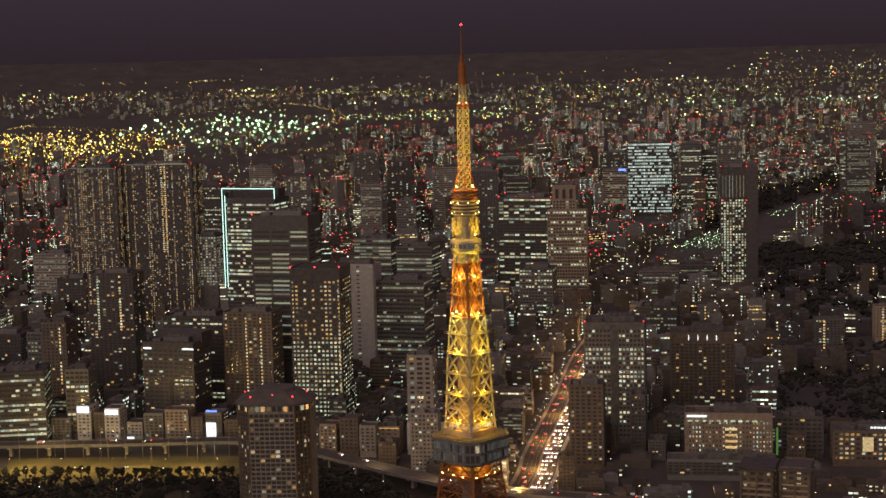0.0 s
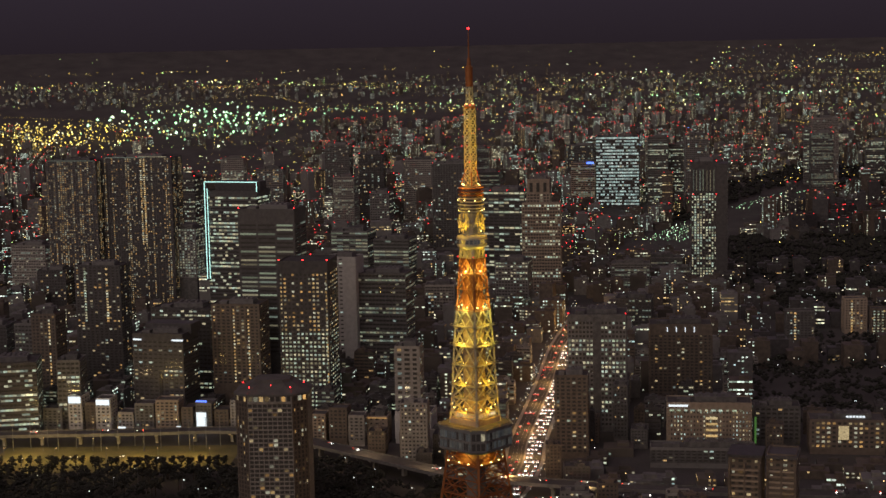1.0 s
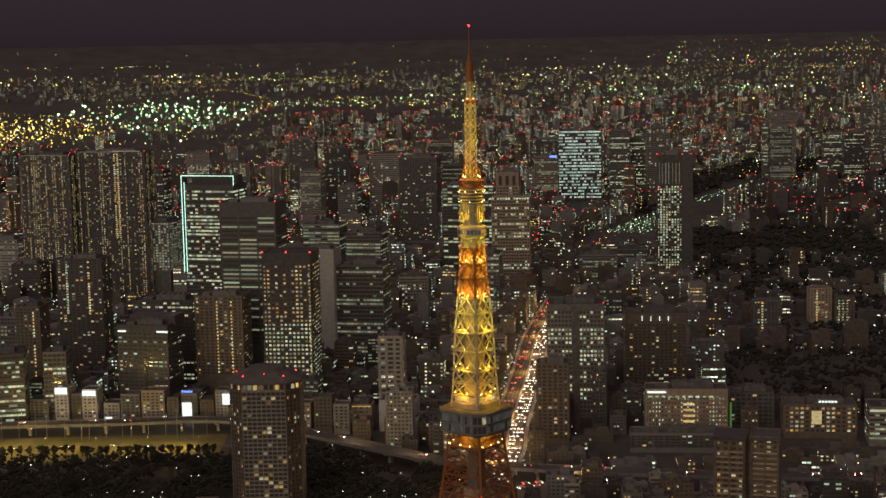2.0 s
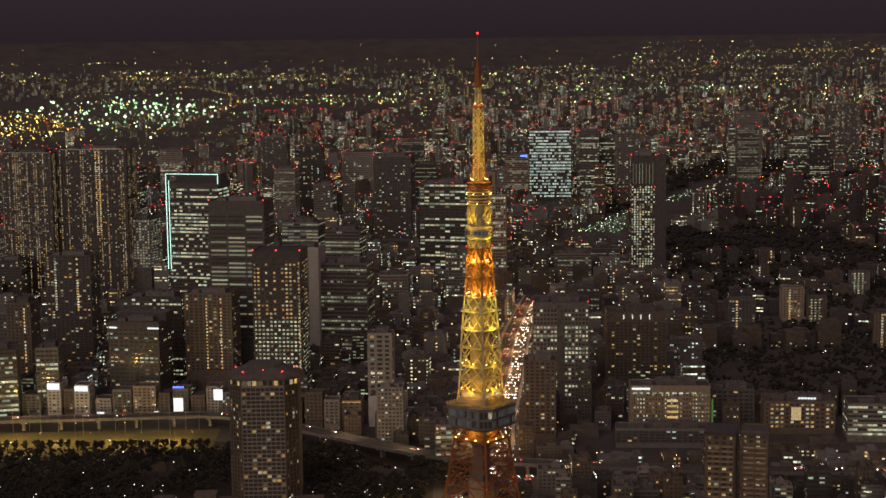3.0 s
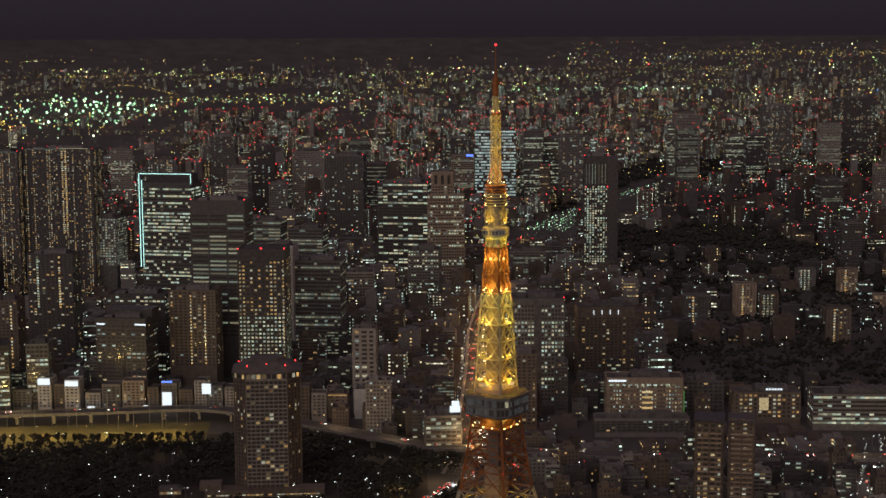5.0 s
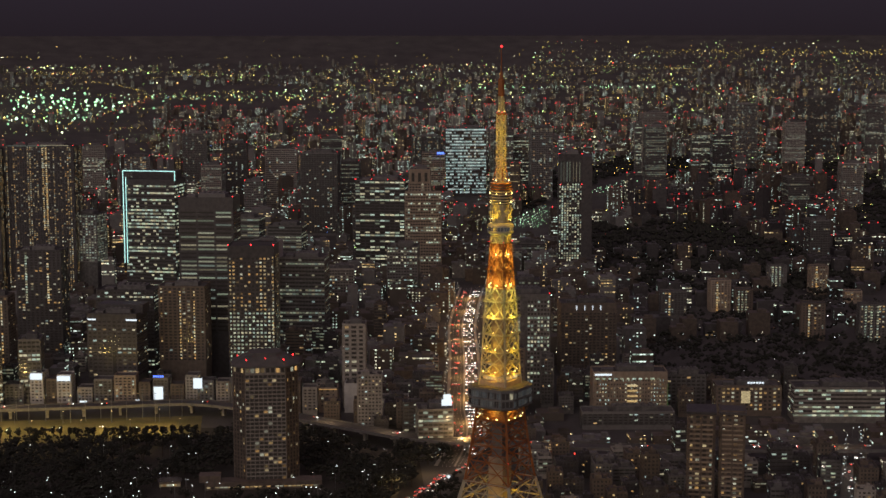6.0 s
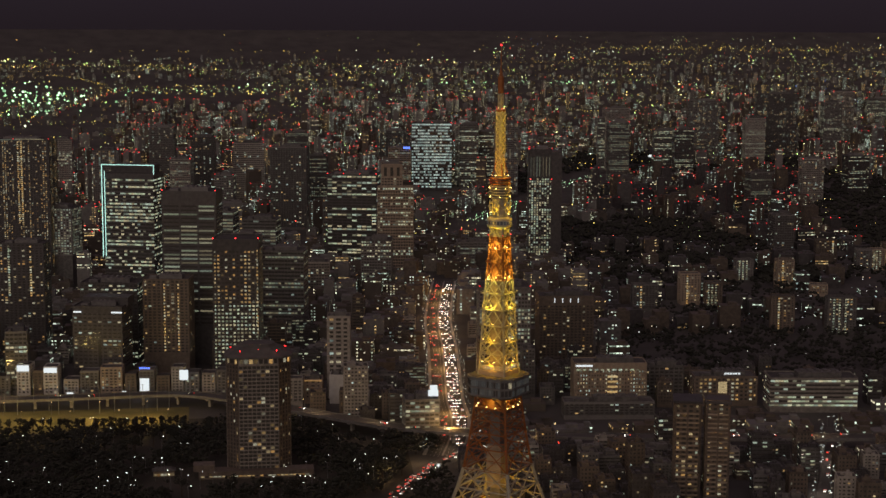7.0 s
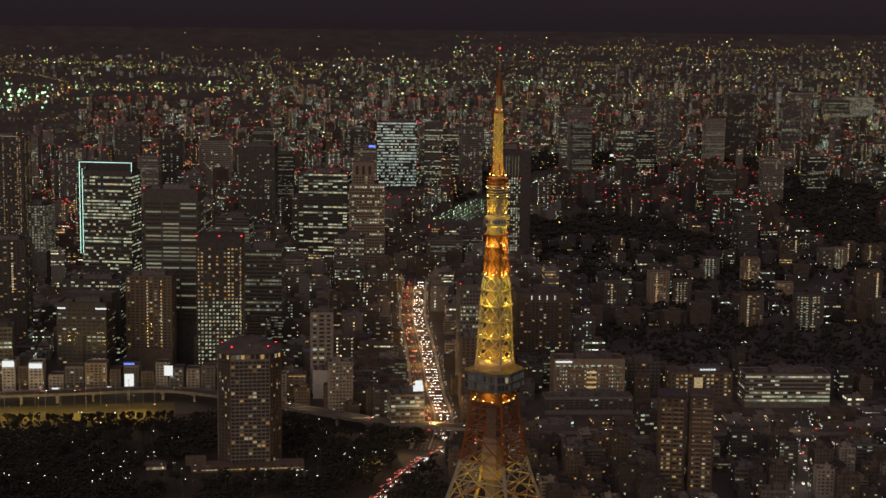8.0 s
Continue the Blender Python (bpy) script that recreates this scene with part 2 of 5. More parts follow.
def land_height(r, a):
    if r <= NEAR:
        return 0.0
    u = max(1 - (r - NEAR) / SPAN, 0.0)
    rise = EYE * (1 - r * u / NEAR)
    k = min(max((1.15 - abs(a)) / 0.35, 0.0), 1.0)
    return rise * k * k * (3 - 2 * k)


land = Shape()
radii = [0, 200, 400, 700, 1000, 1400, 1800, 2100] + [NEAR + SPAN * i / 26 for i in range(27)]
SEG = 120
for r in radii:
    for i in range(SEG):
        a = 2 * math.pi * i / SEG
        aa = (a + math.pi) % (2 * math.pi) - math.pi
        land.v.append((CX + r * math.sin(a), CY + r * math.cos(a), land_height(r, aa)))
for k in range(len(radii) - 1):
    for i in range(SEG):
        j = (i + 1) % SEG
        land.f.append((k * SEG + i, (k + 1) * SEG + i, (k + 1) * SEG + j, k * SEG + j))
        land.m.append(0)
tagged(part("ground", land, M["asphalt"]), "dark town ground of asphalt yards and lanes", "ground", kind="structure")

# ---------------------------------------------------------------- roads
MAIN = [(-8, 290), (4, 350), (12, 420), (14, 487), (24, 620), (33, 749), (42, 900), (62, 1080), (76, 1190)]
BEND = [(-74, 120), (-48, 190), (-24, 245), (-2, 280), (16, 300), (40, 312), (110, 318)]
HIGH = [(-520, 468), (-403, 475), (-312, 482), (-235, 488), (-180, 462), (-134, 425), (-70, 372), (-25, 342), (60, 318), (170, 300), (330, 288), (520, 282)]
SIDE = [(235, 80), (256, 139), (285, 215), (312, 285), (335, 360)]


def along(line, step):
    """Points and headings at even steps along a line."""
    out, carry = [], 0.0
    for (x0, y0), (x1, y1) in zip(line, line[1:]):
        n, h = math.hypot(x1 - x0, y1 - y0), math.atan2(y1 - y0, x1 - x0)
        s = carry
        while s < n:
            out.append((x0 + (x1 - x0) * s / n, y0 + (y1 - y0) * s / n, h))
            s += step
        carry = s - n
    return out


def smooth_line(line, n=8):
    pts = []
    for i in range(len(line) - 1):
        p0, p1, p2, p3 = (Vector(line[max(0, min(len(line) - 1, i + k))]) for k in (-1, 0, 1, 2))
        for j in range(n):
            t = j / n
            pts.append(tuple(0.5 * ((2 * p1) + (p2 - p0) * t + (2 * p0 - 5 * p1 + 4 * p2 - p3) * t * t + (3 * p1 - p0 - 3 * p2 + p3) * t ** 3)))
    return pts + [tuple(line[-1])]


MAIN, BEND, HIGH, SIDE = (smooth_line(l) for l in (MAIN, BEND, HIGH, SIDE))


def strip(line, left, right, z0, z1):
    """A slab along a line between two offsets to its left and right."""
    sh = Shape()
    for i, (x, y) in enumerate(line):
        x0, y0 = line[max(i - 1, 0)]
        x1, y1 = line[min(i + 1, len(line) - 1)]
        h = math.atan2(y1 - y0, x1 - x0)
        nx, ny = -math.sin(h), math.cos(h)
        for o, z in ((left, z1), (right, z1), (right, z0), (left, z0)):
            sh.v.append((x + nx * o, y + ny * o, z))
    for i in range(len(line) - 1):
        a, b = 4 * i, 4 * i + 4
        for k in range(4):
            j = (k + 1) % 4
            sh.f.append((a + k, b + k, b + j, a + j))
            sh.m.append(0)
    sh.f += [(0, 1, 2, 3), tuple(4 * len(line) - 4 + k for k in (3, 2, 1, 0))]
    sh.m += [0, 0]
    return sh


road_main = part("road", strip(MAIN, 13.5, -13.5, -1, 0.10), M["road"])
tagged(road_main, "wide lamp-lit avenue full of evening traffic", "road", kind="structure")
part("median", strip(MAIN, 0.8, -0.8, 0, 0.30), M["concrete"], road_main)
part("pavement", strip(MAIN, 16.5, 13.5, -1, 0.26), M["concrete"], road_main)
part("pavement", strip(MAIN, -13.5, -16.5, -1, 0.26), M["concrete"], road_main)
for off in (-9.8, -6.6, -3.4, 3.4, 6.6, 9.8):
    marks = Shape()
    for x, y, h in along(MAIN, 10):
        marks.box(x - math.sin(h) * off, y + math.cos(h) * off, 0.10, 5, 0.2, 0.012, h)
    part("lane_marks", marks, M["line"], road_main, kind="stuff")
tagged(part("road", strip(BEND, 8, -8, -1, 0.06), M["road"]), "curving park road with queueing cars", "road", kind="structure")
tagged(part("road", strip(SIDE, 4, -4, -1, 0.06), M["road"]), "side street between dense buildings", "road", kind="structure")
highway = thing("expressway", "elevated concrete expressway on piers, lit by lamps", "expressway", kind="structure")
part("deck", strip(HIGH, 8, -8, 8.2, 9.6), M["road"], highway)
part("parapet", strip(HIGH, 8.4, 8.0, 8.2, 10.7), M["grey"], highway)
part("parapet", strip(HIGH, -8.0, -8.4, 8.2, 10.7), M["grey"], highway)
pier = Shape().box(0, 0, 0, 2.4, 4, 8.3).box(0, 0, 6.6, 2.6, 13, 1.6).mesh("pier", [M["concrete"]])
for x, y, h in along(HIGH, 32):
    part("pier", pier, None, highway).matrix_local = pose(x, y, 0, 0, 0, math.degrees(h))


# ---------------------------------------------------------------- the lattice tower
LEVELS = [(0, 62), (20, 49), (40, 32), (55, 25.8), (66, 22.0), (78, 19.4), (87, 17.6), (95, 16.4), (103, 15.2), (111, 14.4), (124, 13.0), (131, 12.2), (138.5, 11.7), (146, 11.2), (157, 10.7),
          (167.5, 10.1), (178, 9.2), (186.5, 8.4), (198, 7.5), (206.5, 6.8), (215, 6.1), (227, 5.5)]
TURN = 8.0


def storey(z):
    """Stretches the heights under the barrel to fit the camera's view."""
    return z if z >= 253 else z + 6.3 * (253 - z) / 136 if z > 90 else z * (1 + 7.55 / 90)

ROUND = [(1, 0), (0, 1), (-1, 0), (0, -1)]


def lattice_tower():
    tower = thing("lattice_tower", "floodlit orange and white steel lattice broadcasting tower", "tower", yaw=TURN)
    wings = lambda s, k: (ROUND[k % 4][0] * s, ROUND[k % 4][1] * s)
    for (z0, s0), (z1, s1) in zip(LEVELS, LEVELS[1:]):
        zm = (z0 + z1) / 2
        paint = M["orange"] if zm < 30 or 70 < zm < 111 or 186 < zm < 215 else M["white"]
        thick = 1.7 if z0 < 66 else 1.2 if z0 < 127 else 0.95
        for k in range(4):
            a0, a1 = wings(s0, k), wings(s1, k)
            b0, b1 = wings(s0, k + 1), wings(s1, k + 1)
            part("leg", Shape().beam((*a0, z0), (*a1, z1 + 0.2), thick), paint, tower)
            part("girder", Shape().beam((*a1, z1), (*b1, z1), thick * 0.5), paint, tower)
            if 110 <= z0 < 123:
                continue
            m0, m1 = ((a0[0] + b0[0]) / 2, (a0[1] + b0[1]) / 2), ((a1[0] + b1[0]) / 2, (a1[1] + b1[1]) / 2)
            w = thick * (0.4 if z0 < 127 else 0.68)
            part("brace", Shape().beam((*a0, z0), (*m1, z1), w), paint, tower)
            part("brace", Shape().beam((*b0, z0), (*m1, z1), w), paint, tower)
            if z0 < 105:
                h0, h1 = ((a0[0] + a1[0]) / 2, (a0[1] + a1[1]) / 2), ((b0[0] + b1[0]) / 2, (b0[1] + b1[1]) / 2)
                part("brace", Shape().beam((*h0, (z0 + z1) / 2), (*h1, (z0 + z1) / 2), w * 0.8), paint, tower)
            if z0 >= 40:
                part("brace", Shape().beam((*a1, z1), (*m0, z0), w * 0.8), paint, tower)
                part("brace", Shape().beam((*b1, z1), (*m0, z0), w * 0.8), paint, tower)
        # inner diagonal ties between opposite corners
        if z0 >= 127:
            part("tie", Shape().beam((-s1, 0, z1), (s1, 0, z1), 0.35).beam((0, -s1, z1), (0, s1, z1), 0.35), paint, tower)
    # Shaft colours paint in the light: beige where floodlit, grey where dim.
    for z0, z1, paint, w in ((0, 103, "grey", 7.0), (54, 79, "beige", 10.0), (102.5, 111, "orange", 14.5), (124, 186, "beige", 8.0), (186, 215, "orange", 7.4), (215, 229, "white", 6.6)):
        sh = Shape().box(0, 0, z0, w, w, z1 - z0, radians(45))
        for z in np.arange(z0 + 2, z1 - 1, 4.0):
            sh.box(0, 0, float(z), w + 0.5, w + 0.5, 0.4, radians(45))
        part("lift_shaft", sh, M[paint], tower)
    # two-storey main deck: a square with cut corners and two rows of windows
    r = radians(45)

    def eight(half, cut, levels):
        """A square with cut corners, corners on the axes; levels of (z, scale)."""
        ring = [(-half + cut, -half), (half - cut, -half), (half, -half + cut), (half, half - cut), (half - cut, half), (-half + cut, half), (-half, half - cut), (-half, -half + cut)]
        sh = Shape()
        for z, k in levels:
            sh.v += [((x * math.cos(r) - y * math.sin(r)) * k, (x * math.sin(r) + y * math.cos(r)) * k, z) for x, y in ring]
        for lv in range(len(levels) - 1):
            for q in range(8):
                p = (q + 1) % 8
                sh.f.append((lv * 8 + q, lv * 8 + p, lv * 8 + 8 + p, lv * 8 + 8 + q))
                sh.m.append(0)
        sh.f += [tuple(reversed(range(8))), tuple(8 * len(levels) - 8 + q for q in range(8))]
        sh.m += [0, 0]
        return sh

    main = part("main_deck", eight(15.9, 5.6, [(110.6, 0.90), (112.2, 1.0), (123.6, 1.0)]), M["deckwall"], tower, "two-storey dark observation deck")
    for z, t in ((111.9, 1.0), (116.9, 1.3), (122.3, 1.9)):
        part("band", eight(16.3, 5.7, [(z, 1.0), (z + t, 1.0)]), M["deckwall"], main)
    part("deck_roof", eight(15.6, 5.5, [(123.6, 1.0), (124.6, 0.97)]), M["roof"], main)
    part("roof_house", Shape().box(0, 0, 124.5, 19, 19, 3.2, r).box(0, 0, 127.7, 15.5, 15.5, 3.4, r), M["beige"], tower)
    for i in range(4):
        a = r + i * math.pi / 2
        for f in (113.0, 118.3):
            for j in range(13):
                u = -9.6 + j * 1.6
                part("window_pane", Shape().box(15.95 * math.sin(a) + u * math.cos(a), -15.95 * math.cos(a) + u * math.sin(a), f, 1.15, 0.16, 3.8, a), M["deck"], main)
            for u in (-2.4, 0, 2.4):
                b = a + math.pi / 4
                part("window_pane", Shape().box(18.55 * math.sin(b) + u * math.cos(b), -18.55 * math.cos(b) + u * math.sin(b), f, 1.9, 0.16, 3.8, b), M["off"], main)
        for j in range(8):
            u = -6.3 + j * 1.8
            part("roof_window", Shape().box(7.8 * math.sin(a) + u * math.cos(a), -7.8 * math.cos(a) + u * math.sin(a), 128.6, 1.2, 0.2, 1.5, a), M["stair"], tower)
    # under the deck
    part("lower_ring", Shape().box(0, 0, 102.2, 22, 22, 0.9, r).box(0, 0, 109.6, 21, 21, 0.8, r), M["orange"], tower)
    # working platforms
    for z, s in ((138.5, 12.2), (146, 12.8), (157, 12.7), (167.5, 12.4), (178, 11.9), (186.5, 9.2), (198, 8.9), (206.5, 7.6), (215, 7.0), (87, 18.4), (66, 22.8), (40, 33)):
        f = s * math.sqrt(2)
        sh = Shape()
        for i in range(4):
            a = r + i * math.pi / 2
            sh.box((f / 2 - 0.8) * math.sin(a), -(f / 2 - 0.8) * math.cos(a), z - 0.3, f, 1.6, 0.35, a)
            sh.box((f / 2) * math.sin(a), -(f / 2) * math.cos(a), z + 0.9, f, 0.12, 0.12, a)
            for u in np.linspace(-f / 2, f / 2, 9):
                sh.box((f / 2) * math.sin(a) + u * math.cos(a), -(f / 2) * math.cos(a) + u * math.sin(a), z, 0.12, 0.12, 1.0, a)
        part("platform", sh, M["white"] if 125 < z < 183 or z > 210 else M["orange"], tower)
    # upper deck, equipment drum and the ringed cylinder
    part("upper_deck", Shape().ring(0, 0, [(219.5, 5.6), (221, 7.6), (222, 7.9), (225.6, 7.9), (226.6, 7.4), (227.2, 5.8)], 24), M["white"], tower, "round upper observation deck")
    for i in range(24):
        a = 2 * math.pi * (i + 0.5) / 24
        part("window_pane", Shape().box(7.86 * math.cos(a), 7.86 * math.sin(a), 222.6, 1.6, 0.2, 2.2, a + math.pi / 2), M["deck"], tower)
    drum = Shape().ring(0, 0, [(227, 5.2), (233, 5.0), (234, 4.4), (239, 5.4)], 16)
    for i in range(12):
        a = 2 * math.pi * i / 12
        part("post", Shape().box(6.3 * math.cos(a), 6.3 * math.sin(a), 228 + (i % 3), 0.6, 0.6, 10 - (i % 3), a).beam((6.3 * math.cos(a), 6.3 * math.sin(a), 229), (6.5 * math.cos(a + 0.5), 6.5 * math.sin(a + 0.5), 236), 0.3), M["white"], tower)
        part("dish", Shape().ring(6.4 * math.cos(a + 0.25), 6.4 * math.sin(a + 0.25), [(229 + (i * 5) % 7, 0.9), (230.6 + (i * 5) % 7, 0.9)], 8), M["white"], tower)
    part("equipment_floor", drum, M["white"], tower)
    # Core coloured grey to paint in the shade between the hoops.
    part("cylinder", Shape().ring(0, 0, [(239, 5.2), (252.3, 5.2), (253.3, 3.4)], 24), M["grey"], tower)
    for i in range(8):
        z = 239.4 + i * 1.75
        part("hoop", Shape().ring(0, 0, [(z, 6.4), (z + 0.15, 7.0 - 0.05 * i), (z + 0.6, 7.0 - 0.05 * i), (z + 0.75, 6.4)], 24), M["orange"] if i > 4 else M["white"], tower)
    # antenna mast
    stages = [(253 + i * 3.6, 3.05 - 0.025 * i if i < 12 else 1.75 - 0.06 * (i - 12)) for i in range(15)]
    for i, ((z0, s0), (z1, s1)) in enumerate(zip(stages, stages[1:])):
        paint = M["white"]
        for k in range(4):
            a0, a1, b0, b1 = (*wings(s0, k), z0), (*wings(s1, k), z1), (*wings(s0, k + 1), z0), (*wings(s1, k + 1), z1)
            part("mast_leg", Shape().beam(a0, a1, 0.42), paint, tower)
            part("mast_brace", Shape().beam(a0, b1, 0.34).beam(b0, a1, 0.34).beam(a1, b1, 0.3), paint, tower)
        part("mast_core", Shape().box(0, 0, z0, 0.6, 0.6, 3.7, r), paint, tower)
    for k in range(4):
        part("strut", Shape().beam((*wings(5.2, k), 253), (*wings(2.6, k), 262), 0.45), M["orange"], tower)
    part("mast_platform", Shape().ring(0, 0, [(292.4, 2.4), (293.0, 2.9), (293.6, 2.9)], 12), M["orange"], tower)
    part("antenna", Shape().ring(0, 0, [(303.4, 1.5), (304, 1.9), (313.5, 1.9), (314, 1.2), (318, 0.7)], 12).ring(0, 0, [(316, 0.45), (327, 0.32), (332.4, 0.18)], 8), M["orange"], tower)
    part("beacon", Shape().gem(0, 0, 332.6, 0.75), M["red"], tower)
    for z, s in ((294.2, 2.4), (215.6, 7.2), (79, 19.6)):
        for k in range(4):
            if s:
                part("beacon", Shape().gem(*wings(s, k), z, 0.42), M["red"], tower)
    # floodlights, housings and the light they throw
    for z, s, n, size in ((253.6, 5.6, 4, 0.45), (245.5, 7.1, 8, 0.35), (240, 7.0, 6, 0.3), (229, 6.2, 4, 0.4), (207.2, 6.9, 4, 0.55), (188, 8.4, 8, 0.45), (168.6, 10.2, 4, 0.3), (158, 11.0, 4, 0.25),
                          (147.6, 11.5, 8, 0.36), (133, 12.2, 8, 0.42), (103.8, 15.2, 12, 0.5), (294.4, 2.4, 4, 0.3)):
        for i in range(n):
            a = 2 * math.pi * (i + (0.5 if n == 4 else 0.25)) / n
            q = s * (1.0 if z > 225 else 0.76 / max(abs(math.cos((a % (math.pi / 2)) - math.pi / 4)), 0.707))
            f = part("floodlight", Shape().box(q * math.cos(a), q * math.sin(a), z - 0.3, 0.6, 0.6, 0.5, a), M["metal"], tower)
            part("lens", Shape().gem(q * math.cos(a), q * math.sin(a), z + 0.35, size), M["flood"], f)
    for ob in tower.children_recursive:
        for v in ob.data.vertices:
            v.co.z = storey(v.co.z)
    return tower


M["deckwall"] = surface("deck_cladding", (0.13, 0.125, 0.115), (0.22, 0.21, 0.19), 0.5)
M["deck"] = pane("deck_glass", 0.85, [(0.85, 0.88, 0.8), (0.9, 0.85, 0.7), (0.75, 0.82, 0.8)], 0.05, 0.35)
lattice_tower()
SUN = (1.0, 0.50, 0.011)
GOLD, AMBER, LIME, PALE = (1.0, 0.43, 0.008), (1.0, 0.80, 0.12), (1.0, 0.56, 0.014), (1.0, 0.64, 0.045)
for z, s, watts, tone in ((106.2, 12.6, 620, AMBER), (132.6, 14.2, 2200, SUN), (147.8, 13.6, 1500, LIME), (159, 13.4, 420, LIME), (169.2, 12.6, 2300, PALE), (180, 11.6, 420, LIME),
                          (188.6, 10.2, 3000, AMBER), (199.5, 9.6, 420, AMBER), (207.8, 8.9, 2500, AMBER), (217.5, 9.6, 420, LIME), (223.5, 12.6, 200, LIME), (232, 9.0, 1100, LIME), (241, 10.4, 380, LIME), (249, 10.4, 700, GOLD)):
    for i in range(4):
        a = math.pi / 4 + i * math.pi / 2 + radians(TURN)
        q = s * 0.78 if z < 225 else s
        lamp(q * math.cos(a), q * math.sin(a), storey(z), watts, tone, 0.8)
# Added lamps, on the camera side alone and without fittings, brighten the mast.
for z, watts in ((256, 1000), (264, 880), (273, 760), (282, 700), (290, 560), (298, 260)):
    for x in (-4.4, 4.4):
        lamp(x, -4.4, z, watts, GOLD if z < 270 else LIME, 0.6)
for i in range(4):
    a = math.pi / 4 + i * math.pi / 2 + radians(TURN)
    lamp(13 * math.cos(a), 13 * math.sin(a), 62, 700, LIME, 1)
    lamp(23 * math.cos(a), 23 * math.sin(a), 30, 11000, SUN, 1)


# ---------------------------------------------------------------- buildings
TAKEN = []
lit_rng = random.Random(21)
# lit glass, the share of rooms lit, and how far whole floors are lit together
GLASS = dict(office=("cool", 0.55, 0.8), office_low=("cool", 0.28, 0.8), office_dim=("faint", 0.6, 0.9), blue=("blue", 0.92, 0.3), home=("warm", 0.2, 0.1), home_few=("warm", 0.10, 0.1), hotel=("warm", 0.5, 0.35),
             mixed=("mix", 0.16, 0.3), mixed_few=("mix", 0.08, 0.3), bright=("cool", 0.82, 0.3), neon_office=("cool", 0.72, 0.75), hall=("warm", 0.9, 0.2), grid_dim=("soft", 0.8, 0.2), strips=("cool", 0.86, 0.4), flats=("warm", 0.34, 0.1), ward=("mix", 0.86, 0.1))


def facade(fr, gl, length, h0, h1, floors, cols, band, pier, place, proud=0.35):
    """Bands and piers of one face into fr; returns the places and size of its panes. place(u, v, z): along, out, up."""
    fh, cw = (h1 - h0) / floors, length / cols
    pw, ph = cw * (1 - pier), fh * (1 - band)
    spots = []
    for i in range(floors):
        x, y, a = place(0, proud / 2)
        fr.box(x, y, h0 + i * fh, length if i % 1 == 0 else 0, proud, fh * band, a)
        for j in range(cols):
            u = -length / 2 + cw * (j + 0.5)
            spots.append((*place(u, 0.06)[:2], h0 + i * fh + fh * band + ph / 2, place(u, 0)[2]))
    if pier > 0.04:
        for j in range(cols + 1):
            u = -length / 2 + cw * j
            u = min(max(u, -length / 2 + cw * pier / 2), length / 2 - cw * pier / 2)
            x, y, a = place(u, proud / 2 - 0.03)
            fr.box(x, y, h0, cw * pier * (1 if 0 < j < cols else 0.9), proud, h1 - h0, a)
    return spots, pw, ph


